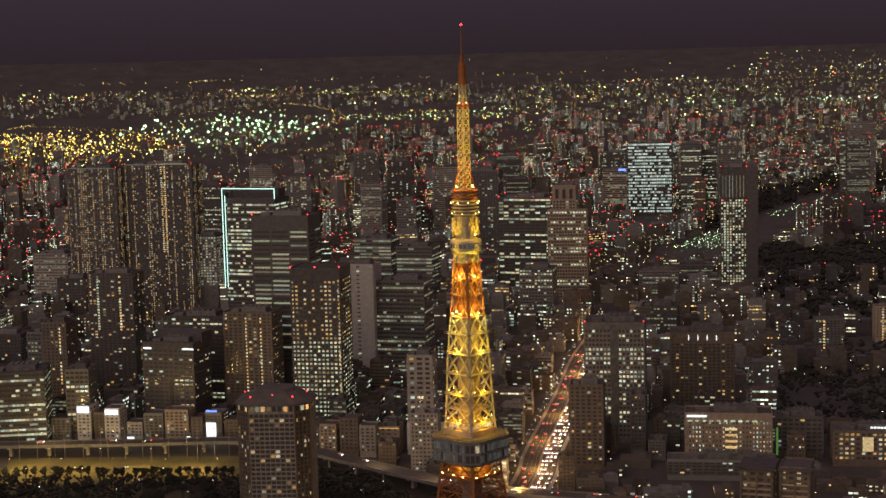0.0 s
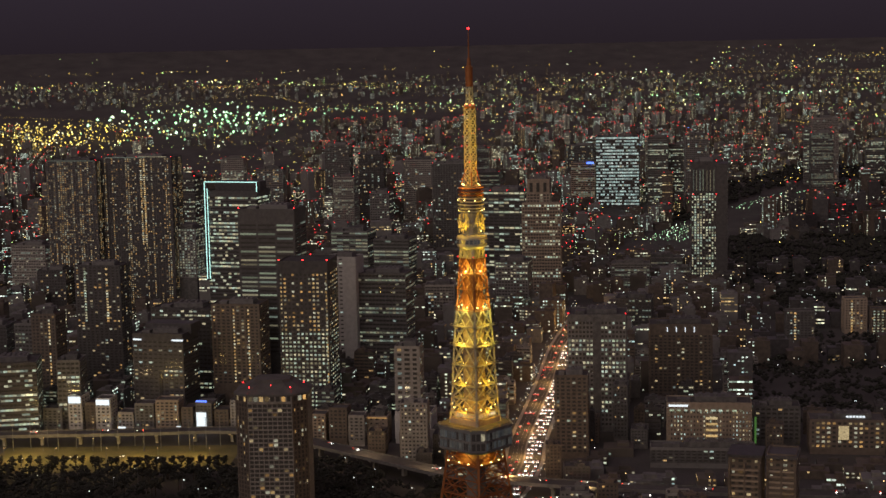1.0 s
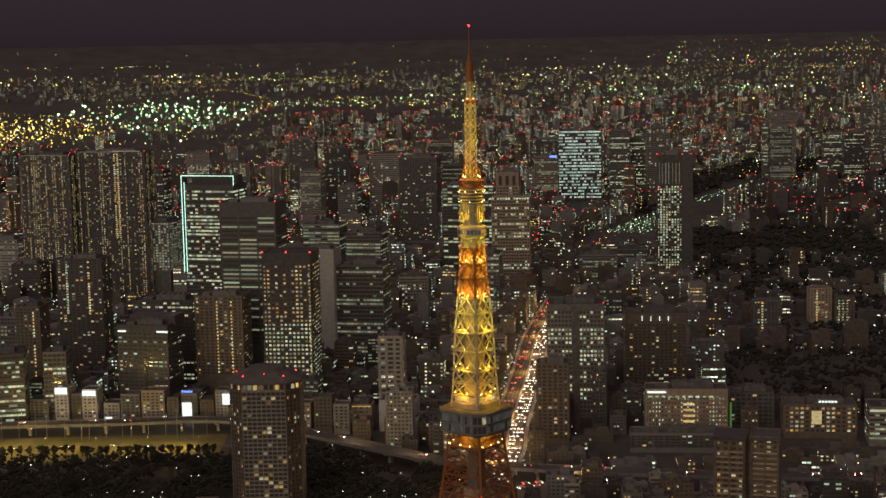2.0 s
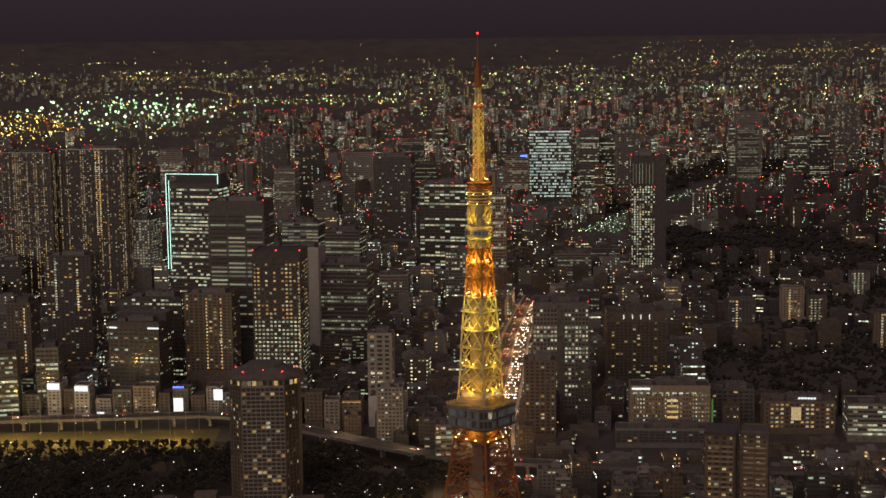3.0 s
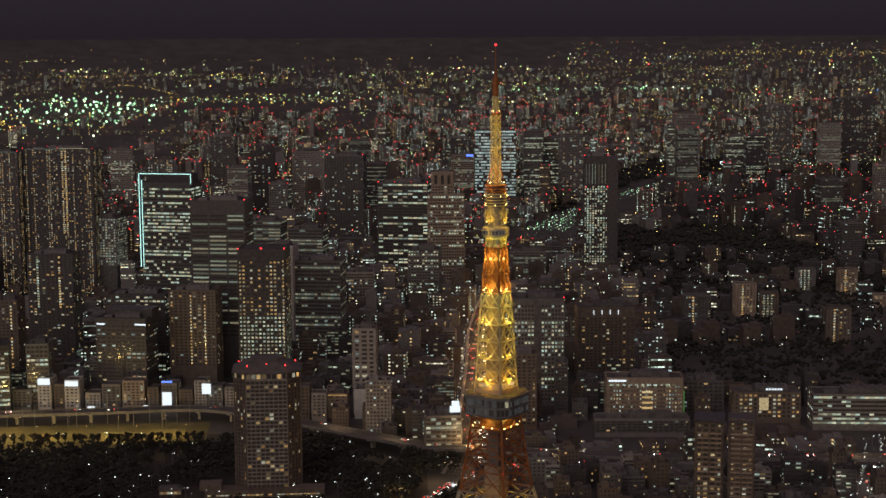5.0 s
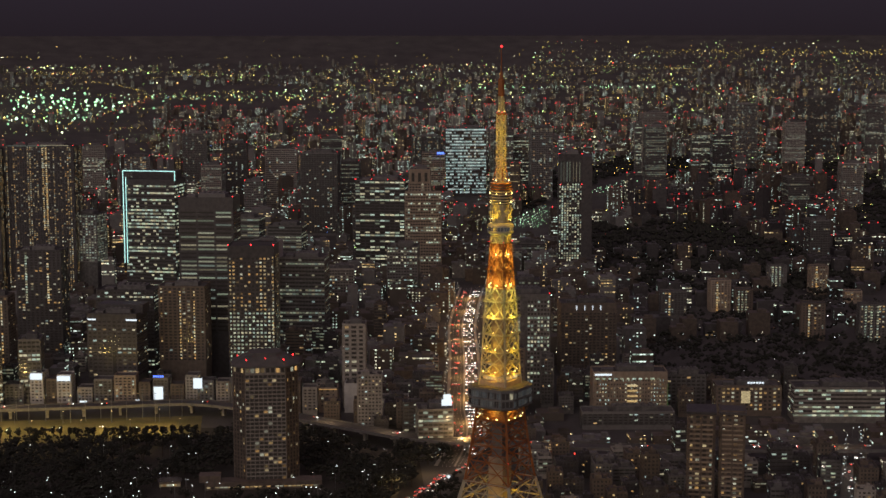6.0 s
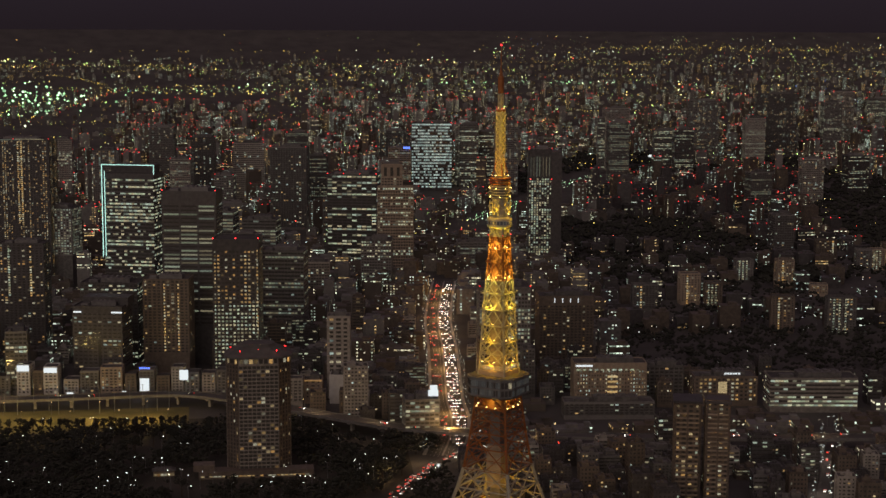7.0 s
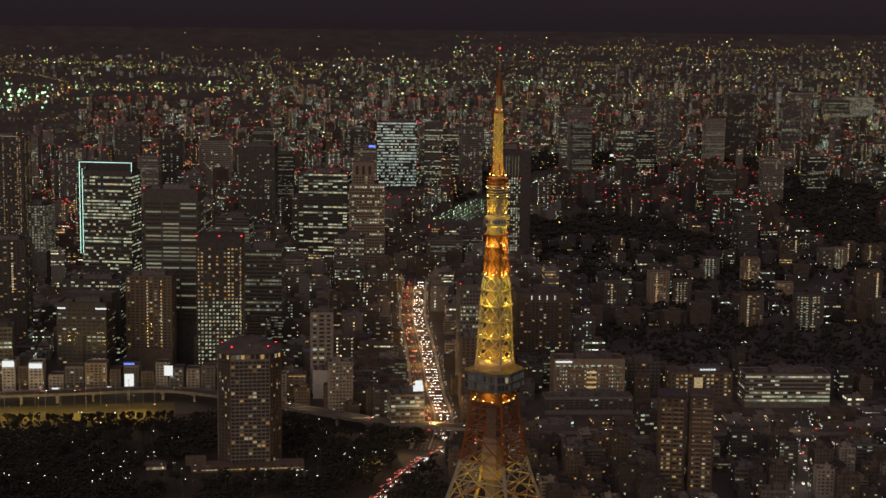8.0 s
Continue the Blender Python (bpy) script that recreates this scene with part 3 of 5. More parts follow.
def block(name, label, category, x, y, w, d, h, yaw=0.0, floors=12, cols=8, side=6, wall="concrete", glass="office", band=0.4, pier=0.22, single=34, h0=4.0, crown=0.0,
          plant=True, beacons=0, group="", lower=None, pull=1.0):
    """A building whose front foot is centred at x, y: body, relief of bands and piers, panes, parapet and roof plant.
    pull moves and scales it along the camera's line of sight, to fit the view.
    """
    TAKEN.append((x - d / 2 * math.sin(radians(yaw)), y + d / 2 * math.cos(radians(yaw)), max(w, d) * 0.62))
    b = thing(name, label, category, x, y, 0, yaw, group)
    sx, sy, sz, s = settle(x, y) if pull == 1.0 else (CX + (x - CX) * pull, CY + (y - CY) * pull, EYE * (1 - pull), pull)
    foot = -0.5 if pull == 1.0 else -sz / s
    if s < 1:
        b.matrix_world = pose(sx, sy, sz, 0, 0, yaw) @ Matrix.Diagonal((s, s, s, 1))
        TAKEN[-1] = (sx, sy + d * s / 2, max(w, d) * 0.62 * s)
    body = Shape().hull(0, d / 2, foot, w, d, h)
    if pull < 0.85 and h < 160:
        h0 = max(foot + 8, h0 - 4.2 * round((h0 - foot - 8) / 4.2)) if foot < -12 else h0
        floors += max(0, round((4.0 - h0) / ((h - 5.2 - crown) / floors)))
    part("body", body, [M[wall], M["roof"]], b)
    relief, rest, (lit, share, runs) = Shape(), (Shape(), Shape(), Shape()), GLASS[glass]
    faces = [("front", w, cols, lambda u, o: (u, -o, 0.0)), ("right", d, side, lambda u, o: (w / 2 + o, d / 2 + u, math.pi / 2)),
             ("left", d, side, lambda u, o: (-w / 2 - o, d / 2 - u, -math.pi / 2)), ("back", w, cols, lambda u, o: (-u, d + o, math.pi))]
    for fname, length, n, place in faces:
        if n < 1:
            continue
        spots, pw, ph = facade(relief, None, length, h0, h - 1.2 - crown, floors, n, band, pier, place)
        count, last, level = 0, None, share
        stacks = [lit_rng.choice((0.15, 0.5, 1.0, 2.6)) if lit in ("warm", "mix") else 1.0 for j in range(n)]
        me = None
        for k, (px, py, pz, pa) in enumerate(spots):
            low = bool(lower) and pz < lower[0]
            if pz != last:
                last, level = pz, share + runs * (lit_rng.choice((0.02, 0.95)) * (1 if lit_rng.random() < 0.8 else 0.5) - share) if lit_rng.random() > 1 - share or lit_rng.random() < 0.5 else share * (1 - runs)
                level = min(max(level, 0.02), 0.97)
            on = lit_rng.random() < (lower[2] if low else level * stacks[k % n])
            on = 2 if on and low else int(on)
            if fname == "front" and count < single:
                me = me or [Shape().box(0, 0, -ph / 2, pw, 0.12, ph, 0).mesh("window_pane", [M[g]]) for g in ("off", lit, lower[1] if lower else lit)]
                part("window_pane", me[on], None, b).location = (px, py, pz)
                count += 1
            else:
                rest[on].sheet(px, py, pz - ph / 2, pw, ph, pa)
    part("facade_grid", relief, M[wall], b, kind="stuff")
    for k, g in ((0, "off"), (1, lit), (2, lower[1] if lower else lit)):
        if rest[k].f:
            part("glazing", rest[k], M[g], b, kind="stuff")
    if plant:
        pl = Shape().box(w * 0.08, d * 0.5, h + 0.1, w * 0.5, d * 0.5, 4.2).box(-w * 0.3, d * 0.35, h + 0.1, w * 0.16, d * 0.25, 2.4)
        for i in range(5):
            pl.box(-w * 0.1 + i * w * 0.09, d * 0.55, h + 4.2, w * 0.05, d * 0.3, 1.3)
        part("roof_plant", pl, M["grey"], b)
    for i in range(beacons):
        part("beacon", Shape().gem(-w / 2 + 0.6 + (w - 1.2) * i / max(beacons - 1, 1), 0.6, h + 1.9, 0.85), M["red"], b)
    return b


M["greenlit"] = light_of("green_wash", (0.25, 0.6, 0.12), 0.16)
# the outlined tower with a tube of light round its roofline and down one corner
neon = block("office_tower", "dark glass office tower outlined with a white light tube", "office tower", -384, 1315, 73, 45, 138, -14, 26, 18, 9, "dark", "neon_office", 0.5, 0.03, beacons=0, crown=6, plant=False, pull=0.82)
part("outline_frame", Shape().box(-36.5, -0.9, 18, 4.2, 2, 132).box(0, -0.9, 148, 77, 2, 4).box(36.5, -0.9, 134, 3, 2, 14).box(0, 30, 138, 66, 20, 12), M["dark"], neon)
part("light_tube", Shape().box(-38.4, -2.1, 20, 0.9, 0.6, 131).box(0, -2.1, 150.6, 77, 0.6, 0.9).box(38, -2.1, 138, 0.8, 0.6, 13), M["neon"], neon, "glowing white tube")
part("light_tube", Shape().box(-34.4, -2.1, 20, 0.7, 0.6, 122), M["neon"], neon)
block("office_tower", "dark tower with dim bands of lit floors and red beacons", "office tower", -259, 857, 62, 40, 158, -8, 30, 3, 2, "dark", "office_dim", 0.55, 0.10, beacons=2, crown=14, single=0, pull=0.89)
gold = block("office_tower", "dark tower with a grid of square lit windows", "office tower", -182, 562, 44, 40, 141, -4, 34, 12, 5, "dark", "hotel", 0.52, 0.42, beacons=3, crown=9, plant=False, single=130, lower=(78, "cool", 0.86))
for k in range(38):
    part("stair_window", Shape().box(20.6, -0.7, 8 + k * 3.3, 1.3, 0.4, 1.8), M["warm"], gold)
block("office_slab", "pale blank-sided slab beside a dark tower", "office slab", -182.8, 800, 32.3, 24, 114.0, -12, 26, 3, 1, "pale", "mixed_few", 0.7, 0.7, single=0)
off = block("office_tower", "pale office tower with a central pier and lit floors", "office tower", 72, 520, 49, 40, 99, -3, 24, 16, 10, "grey", "office", 0.45, 0.36, beacons=2, crown=4)
part("central_pier", Shape().box(0, -0.55, 0, 6.5, 0.5, 98), M["grey"], off)
hot = block("apartment_tower", "broad apartment tower with white roof-edge lights", "apartment tower", 149, 627, 56, 34, 72, -2, 20, 14, 8, "brown", "home", 0.5, 0.42, crown=8)
for u in (-12, -4, 4, 12):
    part("roof_light", Shape().box(u, -0.6, 66, 0.7, 0.4, 4.4), M["sign"], hot)
white = block("hospital_block", "pale block with rows of small square warm windows", "office block", 158, 438, 66, 26, 42, -3, 9, 26, 8, "beige", "ward", 0.55, 0.6, crown=5)
part("bright_column", Shape().box(2, -0.5, 6, 9, 0.4, 1.8).box(2, -0.5, 10.7, 9, 0.4, 1.8).box(2, -0.5, 15.4, 9, 0.4, 1.8).box(2, -0.5, 20.1, 9, 0.4, 1.8).box(2, -0.5, 24.8, 9, 0.4, 1.8).box(2, -0.5, 29.5, 9, 0.4, 1.8), M["stair"], white)
part("roof_sign", Shape().box(-24, -0.6, 39.6, 15, 0.5, 1.5), M["sign"], white)
for i in range(11):
    part("top_window", Shape().box(-29 + i * 5.4, -0.5, 36.0, 3.6 - (i % 3) * 0.7, 0.3, 1.3), M["cool"], white)
dark = block("office_tower", "slender black tower with lit window columns", "office tower", 228, 1330, 34, 40, 168, -6, 36, 9, 4, "dark", "strips", 0.34, 0.42, beacons=2, crown=40, single=0)
# Blank dark mass put in for the tower's shaded side.
part("dark_wing", Shape().box(24, 20, 0, 14, 40, 166), M["dark"], dark)
for u in (-13.5, -9.5, -5, -1, 4, 8.5, 13):
    part("light_strip", Shape().box(u, -0.5, 130, 0.9, 0.4, 28), M["faint"], dark)
for u in (-14, 16):
    part("beacon", Shape().gem(u, -0.9, 126, 0.9), M["red"], dark)
bar = block("office_block", "dark block with white light bars under its roof", "office block", -326, 624, 50, 36, 67, -10, 15, 10, 9, "dark", "mixed_few", 0.55, 0.3, crown=5, pull=0.96)
part("light_bar", Shape().box(-20, -0.7, 61.5, 8, 0.5, 1.5), M["sign"], bar)
part("light_bar", Shape().box(20, -0.7, 61.5, 11, 0.5, 1.5), M["sign"], bar)
part("lit_column", Shape().box(2, -0.6, 8, 3, 0.4, 24), M["office"], bar)
part("upper_mass", Shape().box(4, 26, 66, 46, 22, 9), M["dark"], bar)
block("office_block", "pale block with rows of broad lit windows", "office block", -450, 880, 32, 30, 49, -8, 13, 6, 5, "concrete", "bright", 0.5, 0.28, beacons=2, pull=0.92)
brown = block("apartment_tower", "brown tower with two warm lit stair columns", "apartment tower", -267, 700, 48, 32, 82, -6, 24, 10, 6, "brown", "home_few", 0.5, 0.4, pull=0.94)
for u in (-1.5, 13):
    for i in range(22):
        part("stair_window", Shape().box(u, -0.5, 7 + i * 3.3, 1.6, 0.3, 1.4), M["stair"], brown)
aptA = block("apartment_tower", "very wide high apartment tower with a gold light column", "apartment tower", -648, 1854, 126, 45, 150, -10, 42, 30, 8, "dark", "flats", 0.45, 0.5, single=0, beacons=3, pull=0.75)
for k in range(40):
    for u in (8, 14):
        part("stair_window", Shape().box(u, -0.8, 5 + k * 3.6, 2.6, 0.5, 1.7), M["stair"], aptA)
part("roof_light", Shape().box(-20, -0.5, 149.9, 70, 0.6, 1.0).box(30, -0.5, 151.2, 50, 0.6, 0.9), M["cool"], aptA)
aptB = block("apartment_tower", "high apartment tower with a lit roof edge", "apartment tower", -760, 1854, 92, 45, 146, -10, 42, 22, 8, "dark", "flats", 0.45, 0.5, single=0, beacons=2, pull=0.75)
part("roof_light", Shape().box(0, -0.5, 145.9, 84, 0.6, 0.9), M["cool"], aptB)
twin = block("apartment_tower", "dark apartment block with two lit stair columns", "apartment block", -497, 1072, 58, 30, 72, -8, 20, 10, 5, "dark", "home_few", 0.45, 0.4, pull=0.81)
for u in (-16, 12):
    for k in range(20):
        part("stair_window", Shape().box(u, -0.6, 5 + k * 3.3, 2.4, 0.4, 1.9), M["cool" if u < 0 else "stair"], twin)
block("office_block", "office block with an even grid of lit windows", "office block", -498, 1450, 54, 40, 75, -14, 18, 12, 8, "grey", "grid_dim", 0.5, 0.4, single=0, pull=0.88)
block("office_block", "broad dark office block with few lit windows", "office block", -311, 640, 58, 34, 88, -8, 22, 14, 8, "dark", "office_low", 0.55, 0.2, single=0)
block("office_block", "glass office block with greenish lit floors", "office block", -428, 500, 48, 40, 64, 12, 14, 14, 12, "dark", "neon_office", 0.55, 0.08)
block("office_block", "narrow dark block with a bright upper storey", "office block", -384, 528, 20, 26, 61, 4, 14, 5, 5, "grey", "office_low", 0.5, 0.2)
block("office_block", "pale grey office block with dim lit floors", "office block", -141, 800, 50, 36, 97, -8, 22, 14, 8, "grey", "office_dim", 0.5, 0.1, single=0)
block("office_block", "low office block with dim lit floors", "office block", -235, 1250, 50, 36, 90, -10, 20, 6, 6, "grey", "office_dim", 0.5, 0.05, single=0)
block("office_block", "grey office block with dim lit floors", "office block", -174, 1190, 46, 36, 86, -10, 19, 6, 6, "grey", "office_dim", 0.5, 0.05, single=0)
block("office_block", "slender tower with bright lobby windows at each floor", "office tower", -86, 499, 21, 20, 77, -4, 18, 3, 4, "concrete", "mixed", 0.45, 0.35)
blank = block("warehouse", "pale grey blank-walled block beside the expressway", "warehouse", -80, 478, 30, 26, 26, -6, 4, 3, 5, "pale", "mixed_few", 0.65, 0.7)
block("warehouse", "low pale blank annex", "warehouse", -52, 462, 26, 22, 15, -6, 3, 4, 3, "pale", "mixed_few", 0.7, 0.6)
box = block("office_block", "small tan block with a lit roof edge", "office block", -110, 480, 17, 18, 22, -4, 5, 3, 3, "beige", "home_few", 0.6, 0.5)
part("roof_light", Shape().box(0, -0.3, 21.2, 16, 0.4, 0.5), M["stair"], box)
block("office_block", "office block with a lit white board on its roof", "office block", -20, 345, 29, 24, 33, 2, 8, 7, 6, "grey", "office", 0.45, 0.12)
board = thing("billboard", "glowing white billboard on a roof frame", "billboard", -10.5, 350, 34.2, 2)
part("panel", Shape().box(0, 0, 1.2, 8.6, 0.8, 5.2).box(0.4, 0, 6.4, 6.2, 0.8, 4.2), M["sign"], board)
part("frame", Shape().box(-4, 1, 0, 0.4, 0.4, 8).box(4, 1, 0, 0.4, 0.4, 8).box(0, 1, 1, 10, 0.3, 0.3), M["metal"], board)
hosp = block("office_block", "broad brown block with a lit sign on its roof", "office block", 266, 442, 58, 28, 27, -4, 6, 14, 6, "brown", "hotel", 0.5, 0.4)
part("lit_hall", Shape().box(-3, -0.6, 12, 8, 0.4, 11), M["stair"], hosp)
sg = thing("roof_sign", "white glowing roof sign of plain bars", "sign", 272, 444, 28, -4)
for i in range(6):
    part("bar", Shape().box(-6 + i * 2.5, 0, 1.2, 1.9, 0.3, 1.5), M["sign"], sg)
part("frame", Shape().box(0, 0.4, 0, 16, 0.3, 1.2), M["metal"], sg)
block("office_block", "long glass block with bright greenish floors", "office block", 339, 412, 79, 30, 31, -5, 7, 20, 8, "concrete", "neon_office", 0.5, 0.04)
block("office_block", "long low pale office block", "office block", 150, 400, 80, 22, 15, -3, 4, 18, 5, "grey", "mixed", 0.5, 0.35)
block("apartment_tower", "brown apartment tower beside an office tower", "apartment tower", 50, 430, 26, 22, 66, -3, 20, 6, 5, "brown", "home_few", 0.45, 0.4)
wings = [block("apartment_tower", "near apartment tower of pale balconies in two wings", "apartment tower", 152, 126, 19, 22, 79, -12, 22, 4, 4, "brown", "hotel", 0.5, 0.45, plant=False),
         block("apartment_tower", "near apartment tower wing with dark roof", "apartment tower", 173, 122, 17, 22, 81, -12, 22, 4, 4, "brown", "home", 0.5, 0.45, plant=False)]
for wing, w in zip(wings, (19, 17)):
    for k in range(21):
        part("balcony", Shape().box(0, -0.9, 5.2 + k * 3.3, w * 0.84, 1.5, 1.0), M["beige"], wing)
    for u in (-0.46, 0, 0.46):
        part("pier", Shape().box(u * w, -0.8, 0, 1.0, 1.8, 76), M["brown"], wing)
    part("roof_slab", Shape().box(0, 10, 79.5, w + 1.6, 25, 1.6), M["dark"], wing)
HILL = [(425, 788, 26, 42), (490, 776, 32, 42), (524, 1099, 23, 38), (615, 911, 32, 49), (682, 1240, 21, 31), (706, 1250, 21, 30), (756, 1251, 25, 35), (870, 1367, 36, 42), (366, 981, 25, 39),
        (386, 945, 21, 33), (299, 936, 31, 33), (724, 1555, 19, 25), (746, 1315, 17, 30), (487, 1166, 24, 29), (548, 1032, 22, 15), (650, 1310, 30, 36), (596, 788, 40, 33)]
for i, (x, y, w, h) in enumerate(HILL):
    flat = block("apartment_block", "brown apartment block with a lit stair column on the wooded hill", "apartment block", x, y, w, 16, h, -10 + (i * 5) % 14, max(4, round(h / 3.2)), max(4, round(w / 4)), 4,
                 ("brown", "grey", "beige")[i % 3], ("home_few", "mixed_few", "home")[i % 3], 0.55, 0.45, single=0, plant=False, group="hillside apartment blocks")
    for k in range(max(4, round(h / 3.2))):
        if i % 4 == 1:
            for u in (-0.3, -0.1, 0.12):
                part("stair_window", Shape().box(u * w, -0.6, 2.2 + k * 3.1, 2.0, 0.4, 1.1), M["cool"], flat)
        elif i % 5 != 4:
            part("stair_window", Shape().box((0.3 if i % 2 else -0.18) * w, -0.6, 1.8 + k * 3.1, 2.1, 0.4, 2.2 if i % 2 else 1.5), M["stair"], flat)
for x, y, w, h in ((170, 1480, 80, 22), (130, 1300, 50, 38), (219, 1345, 50, 26)):
    block("office_block", "plain grey office block in front of the rail yard", "office block", x, y, w, 26, h, -3, max(5, round(h / 4)), max(8, round(w / 4)), 6, "grey", "office_dim", 0.55, 0.15, single=0)
block("office_tower", "broad office tower with bright cool lit floors", "office tower", 153, 2418, 85, 40, 143, -5, 22, 20, 10, "dark", "blue", 0.48, 0.10, beacons=3, single=0)
block("office_tower", "office tower with yellowish lit floors", "office tower", 84, 2400, 47, 36, 92, -5, 22, 10, 6, "beige", "office_dim", 0.4, 0.1, single=0)
block("office_tower", "dark office tower with scattered lit floors", "office tower", -44, 1340, 72, 50, 132, -12, 30, 10, 7, "dark", "office_low", 0.45, 0.12, single=0, beacons=4)
cap = block("office_tower", "stepped tower with a lit amber crown", "office tower", 10, 1280, 30, 34, 152, -4, 34, 7, 6, "beige", "office_low", 0.45, 0.3, single=0, crown=18)
block("office_tower", "beige office tower with lit floors before a taller one", "office tower", 14, 1262, 50, 16, 122, -4, 28, 14, 4, "beige", "office_low", 0.45, 0.3, single=0, plant=False)
part("crown_light", Shape().box(-9, -0.6, 136, 4, 0.4, 12).box(0, -0.6, 136, 4, 0.4, 12).box(9, -0.6, 136, 4, 0.4, 12), M["home"], cap)
block("apartment_tower", "high apartment tower with dim windows", "apartment tower", -138, 1770, 62, 40, 140, -8, 40, 14, 8, "grey", "mixed_few", 0.45, 0.4, single=0, beacons=2)


grn = block("office_block", "low block with a green-lit side wall", "office block", 215, 470, 36, 22, 32, -4, 8, 8, 5, "grey", "mixed", 0.5, 0.3)
# Glowing strip paints in green light on the wall; it is no lamp.
part("green_panel", Shape().box(-17.2, -0.6, 2, 1.6, 0.4, 22), M["greenlit"], grn)
lg = block("apartment_tower", "brown apartment tower with a warm stair column", "apartment tower", -456, 700, 25, 24, 74, -6, 21, 6, 5, "brown", "home_few", 0.5, 0.4, pull=0.94)
for k in range(20):
    part("stair_window", Shape().box(6, -0.6, 5 + k * 3.3, 1.5, 0.4, 1.7), M["stair"], lg)


# the hotel tower in the park: an eight-sided shaft with a low lantern roof
def hotel_tower():
    h = thing("hotel_tower", "eight-sided hotel tower with gridded bays and lit crown", "hotel tower", -154.5, 262, 0, 2)
    TAKEN.append((-158, 262, 42))
    sides = [(25, 0.0, 13.5), (9.5, 45.0, 21.5), (22, 90.0, 25.5), (9.5, -45.0, 21.5), (22, -90.0, 25.5), (25, 180.0, 13.5), (9.5, 135.0, 21.5), (9.5, -135.0, 21.5)]
    shaft = Shape()
    ring = [(-15.2, -20), (15.2, -20), (24.3, -11.5), (24.3, 11.5), (15.2, 20), (-15.2, 20), (-24.3, 11.5), (-24.3, -11.5)]
    n = len(ring)
    for z, k in ((-0.5, 1.0), (91.5, 1.0), (91.6, 1.07), (93.0, 1.06), (99.0, 0.55), (101.0, 0.50)):
        shaft.v += [(x * k, y * k, z) for x, y in ring]
    for lv in range(5):
        for i in range(n):
            j = (i + 1) % n
            shaft.f.append((lv * n + i, lv * n + j, lv * n + n + j, lv * n + n + i))
            shaft.m.append(1 if lv >= 2 else 0)
    shaft.f.append(tuple(5 * n + i for i in range(n)))
    shaft.m.append(1)
    part("shaft", shaft, [M["brown"], M["roof"]], h)
    bay, plain, rest = Shape(), Shape(), Shape()
    for i in range(n):
        grid = bay if i in (0, 2, 4, 6) else plain
        (x0, y0), (x1, y1) = ring[i], ring[(i + 1) % n]
        L, a = math.hypot(x1 - x0, y1 - y0), math.atan2(y1 - y0, x1 - x0)
        mx, my, nx, ny = (x0 + x1) / 2, (y0 + y1) / 2, math.sin(a), -math.cos(a)
        place = lambda u, o, mx=mx, my=my, nx=nx, ny=ny, a=a: (mx + u * math.cos(a) + nx * o, my + u * math.sin(a) + ny * o, a)
        spots, pw, ph = facade(grid, rest, L, 5, 86, 27, max(2, round(L / 3.4)), 0.30, 0.15 if i in (0, 4) else 0.42, place, 0.5)
        me = Shape().box(0, 0, -ph / 2, pw, 0.12, ph).mesh("window_pane", [M["hotel_few"]])
        for k, (px, py, pz, pa) in enumerate(spots):
            if i == 0 or (i in (1, 7) and k < 40):
                ob = part("window_pane", me, None, h)
                ob.location, ob.rotation_euler = (px, py, pz), (0, 0, pa)
            else:
                rest.sheet(px, py, pz - ph / 2, pw, ph, pa)
        spots, pw, ph = facade(grid, rest, L, 86.4, 91.5, 1, max(2, round(L / 3.6)), 0.3, 0.25, place, 0.7)
        for px, py, pz, pa in spots:
            part("crown_window", Shape().box(px, py, pz - ph / 2, pw, 0.12, ph, pa), M["crown_glass"], h)
    part("facade_grid", bay, M["concrete"], h, kind="stuff")
    part("facade_grid", plain, M["brown"], h, kind="stuff")
    part("glazing", rest, M["hotel_few"], h, kind="stuff")
    for x, y in ((-14, -18), (14, -18), (0, -13), (21, 0), (-21, 0)):
        part("beacon", Shape().gem(x, y, 97.5, 0.7), M["red"], h)
    pod = thing("hotel_podium", "low hotel podium with a lit glass front", "podium", -166, 236, 0, 2)
    part("hall", Shape().box(10, 6, -0.3, 88, 14, 6.2).box(-30, 6, 5.9, 16, 12, 5), M["brown"], pod)
    for i in range(26):
        part("window_pane", Shape().box(-31 + i * 3.2, -1.1, 1.6, 2.6, 0.15, 1.0), M["stair_dim"], pod)


M["hotel_few"] = pane("hotel_room_glass", 0.15, WARM, 0.34)
M["crown_glass"] = pane("crown_glass", 0.6, WARM, 0.75, 0.1)
M["stair_dim"] = pane("lobby_glass", 0.9, WARM, 0.42, 0.3)
hotel_tower()

# the row of shops along the railway side, with their lit boards
ROW = [(-377, 520, 12, 18, 31, "pale"), (-364, 521, 9, 17, 25, "brown"), (-352, 519, 13, 18, 29, "pale"), (-334, 523, 14, 17, 16, "concrete"), (-317, 522, 17, 17, 24, "grey"), (-297, 522, 20, 17, 27, "beige"),
       (-279, 520, 10, 17, 21, "brown"), (-264, 518, 14, 18, 25, "grey"), (-249, 519, 12, 17, 19, "brown"), (-236, 520, 11, 17, 27, "concrete"), (-222, 518, 13, 18, 22, "grey"), (-206, 505, 12, 16, 24, "concrete"),
       (-192, 498, 13, 16, 28, "grey"), (-398, 522, 17, 18, 20, "grey"), (-176, 490, 14, 16, 19, "grey"), (-160, 480, 14, 16, 24, "beige"), (-142, 476, 15, 16, 30, "brown"), (-126, 470, 13, 16, 25, "concrete")]
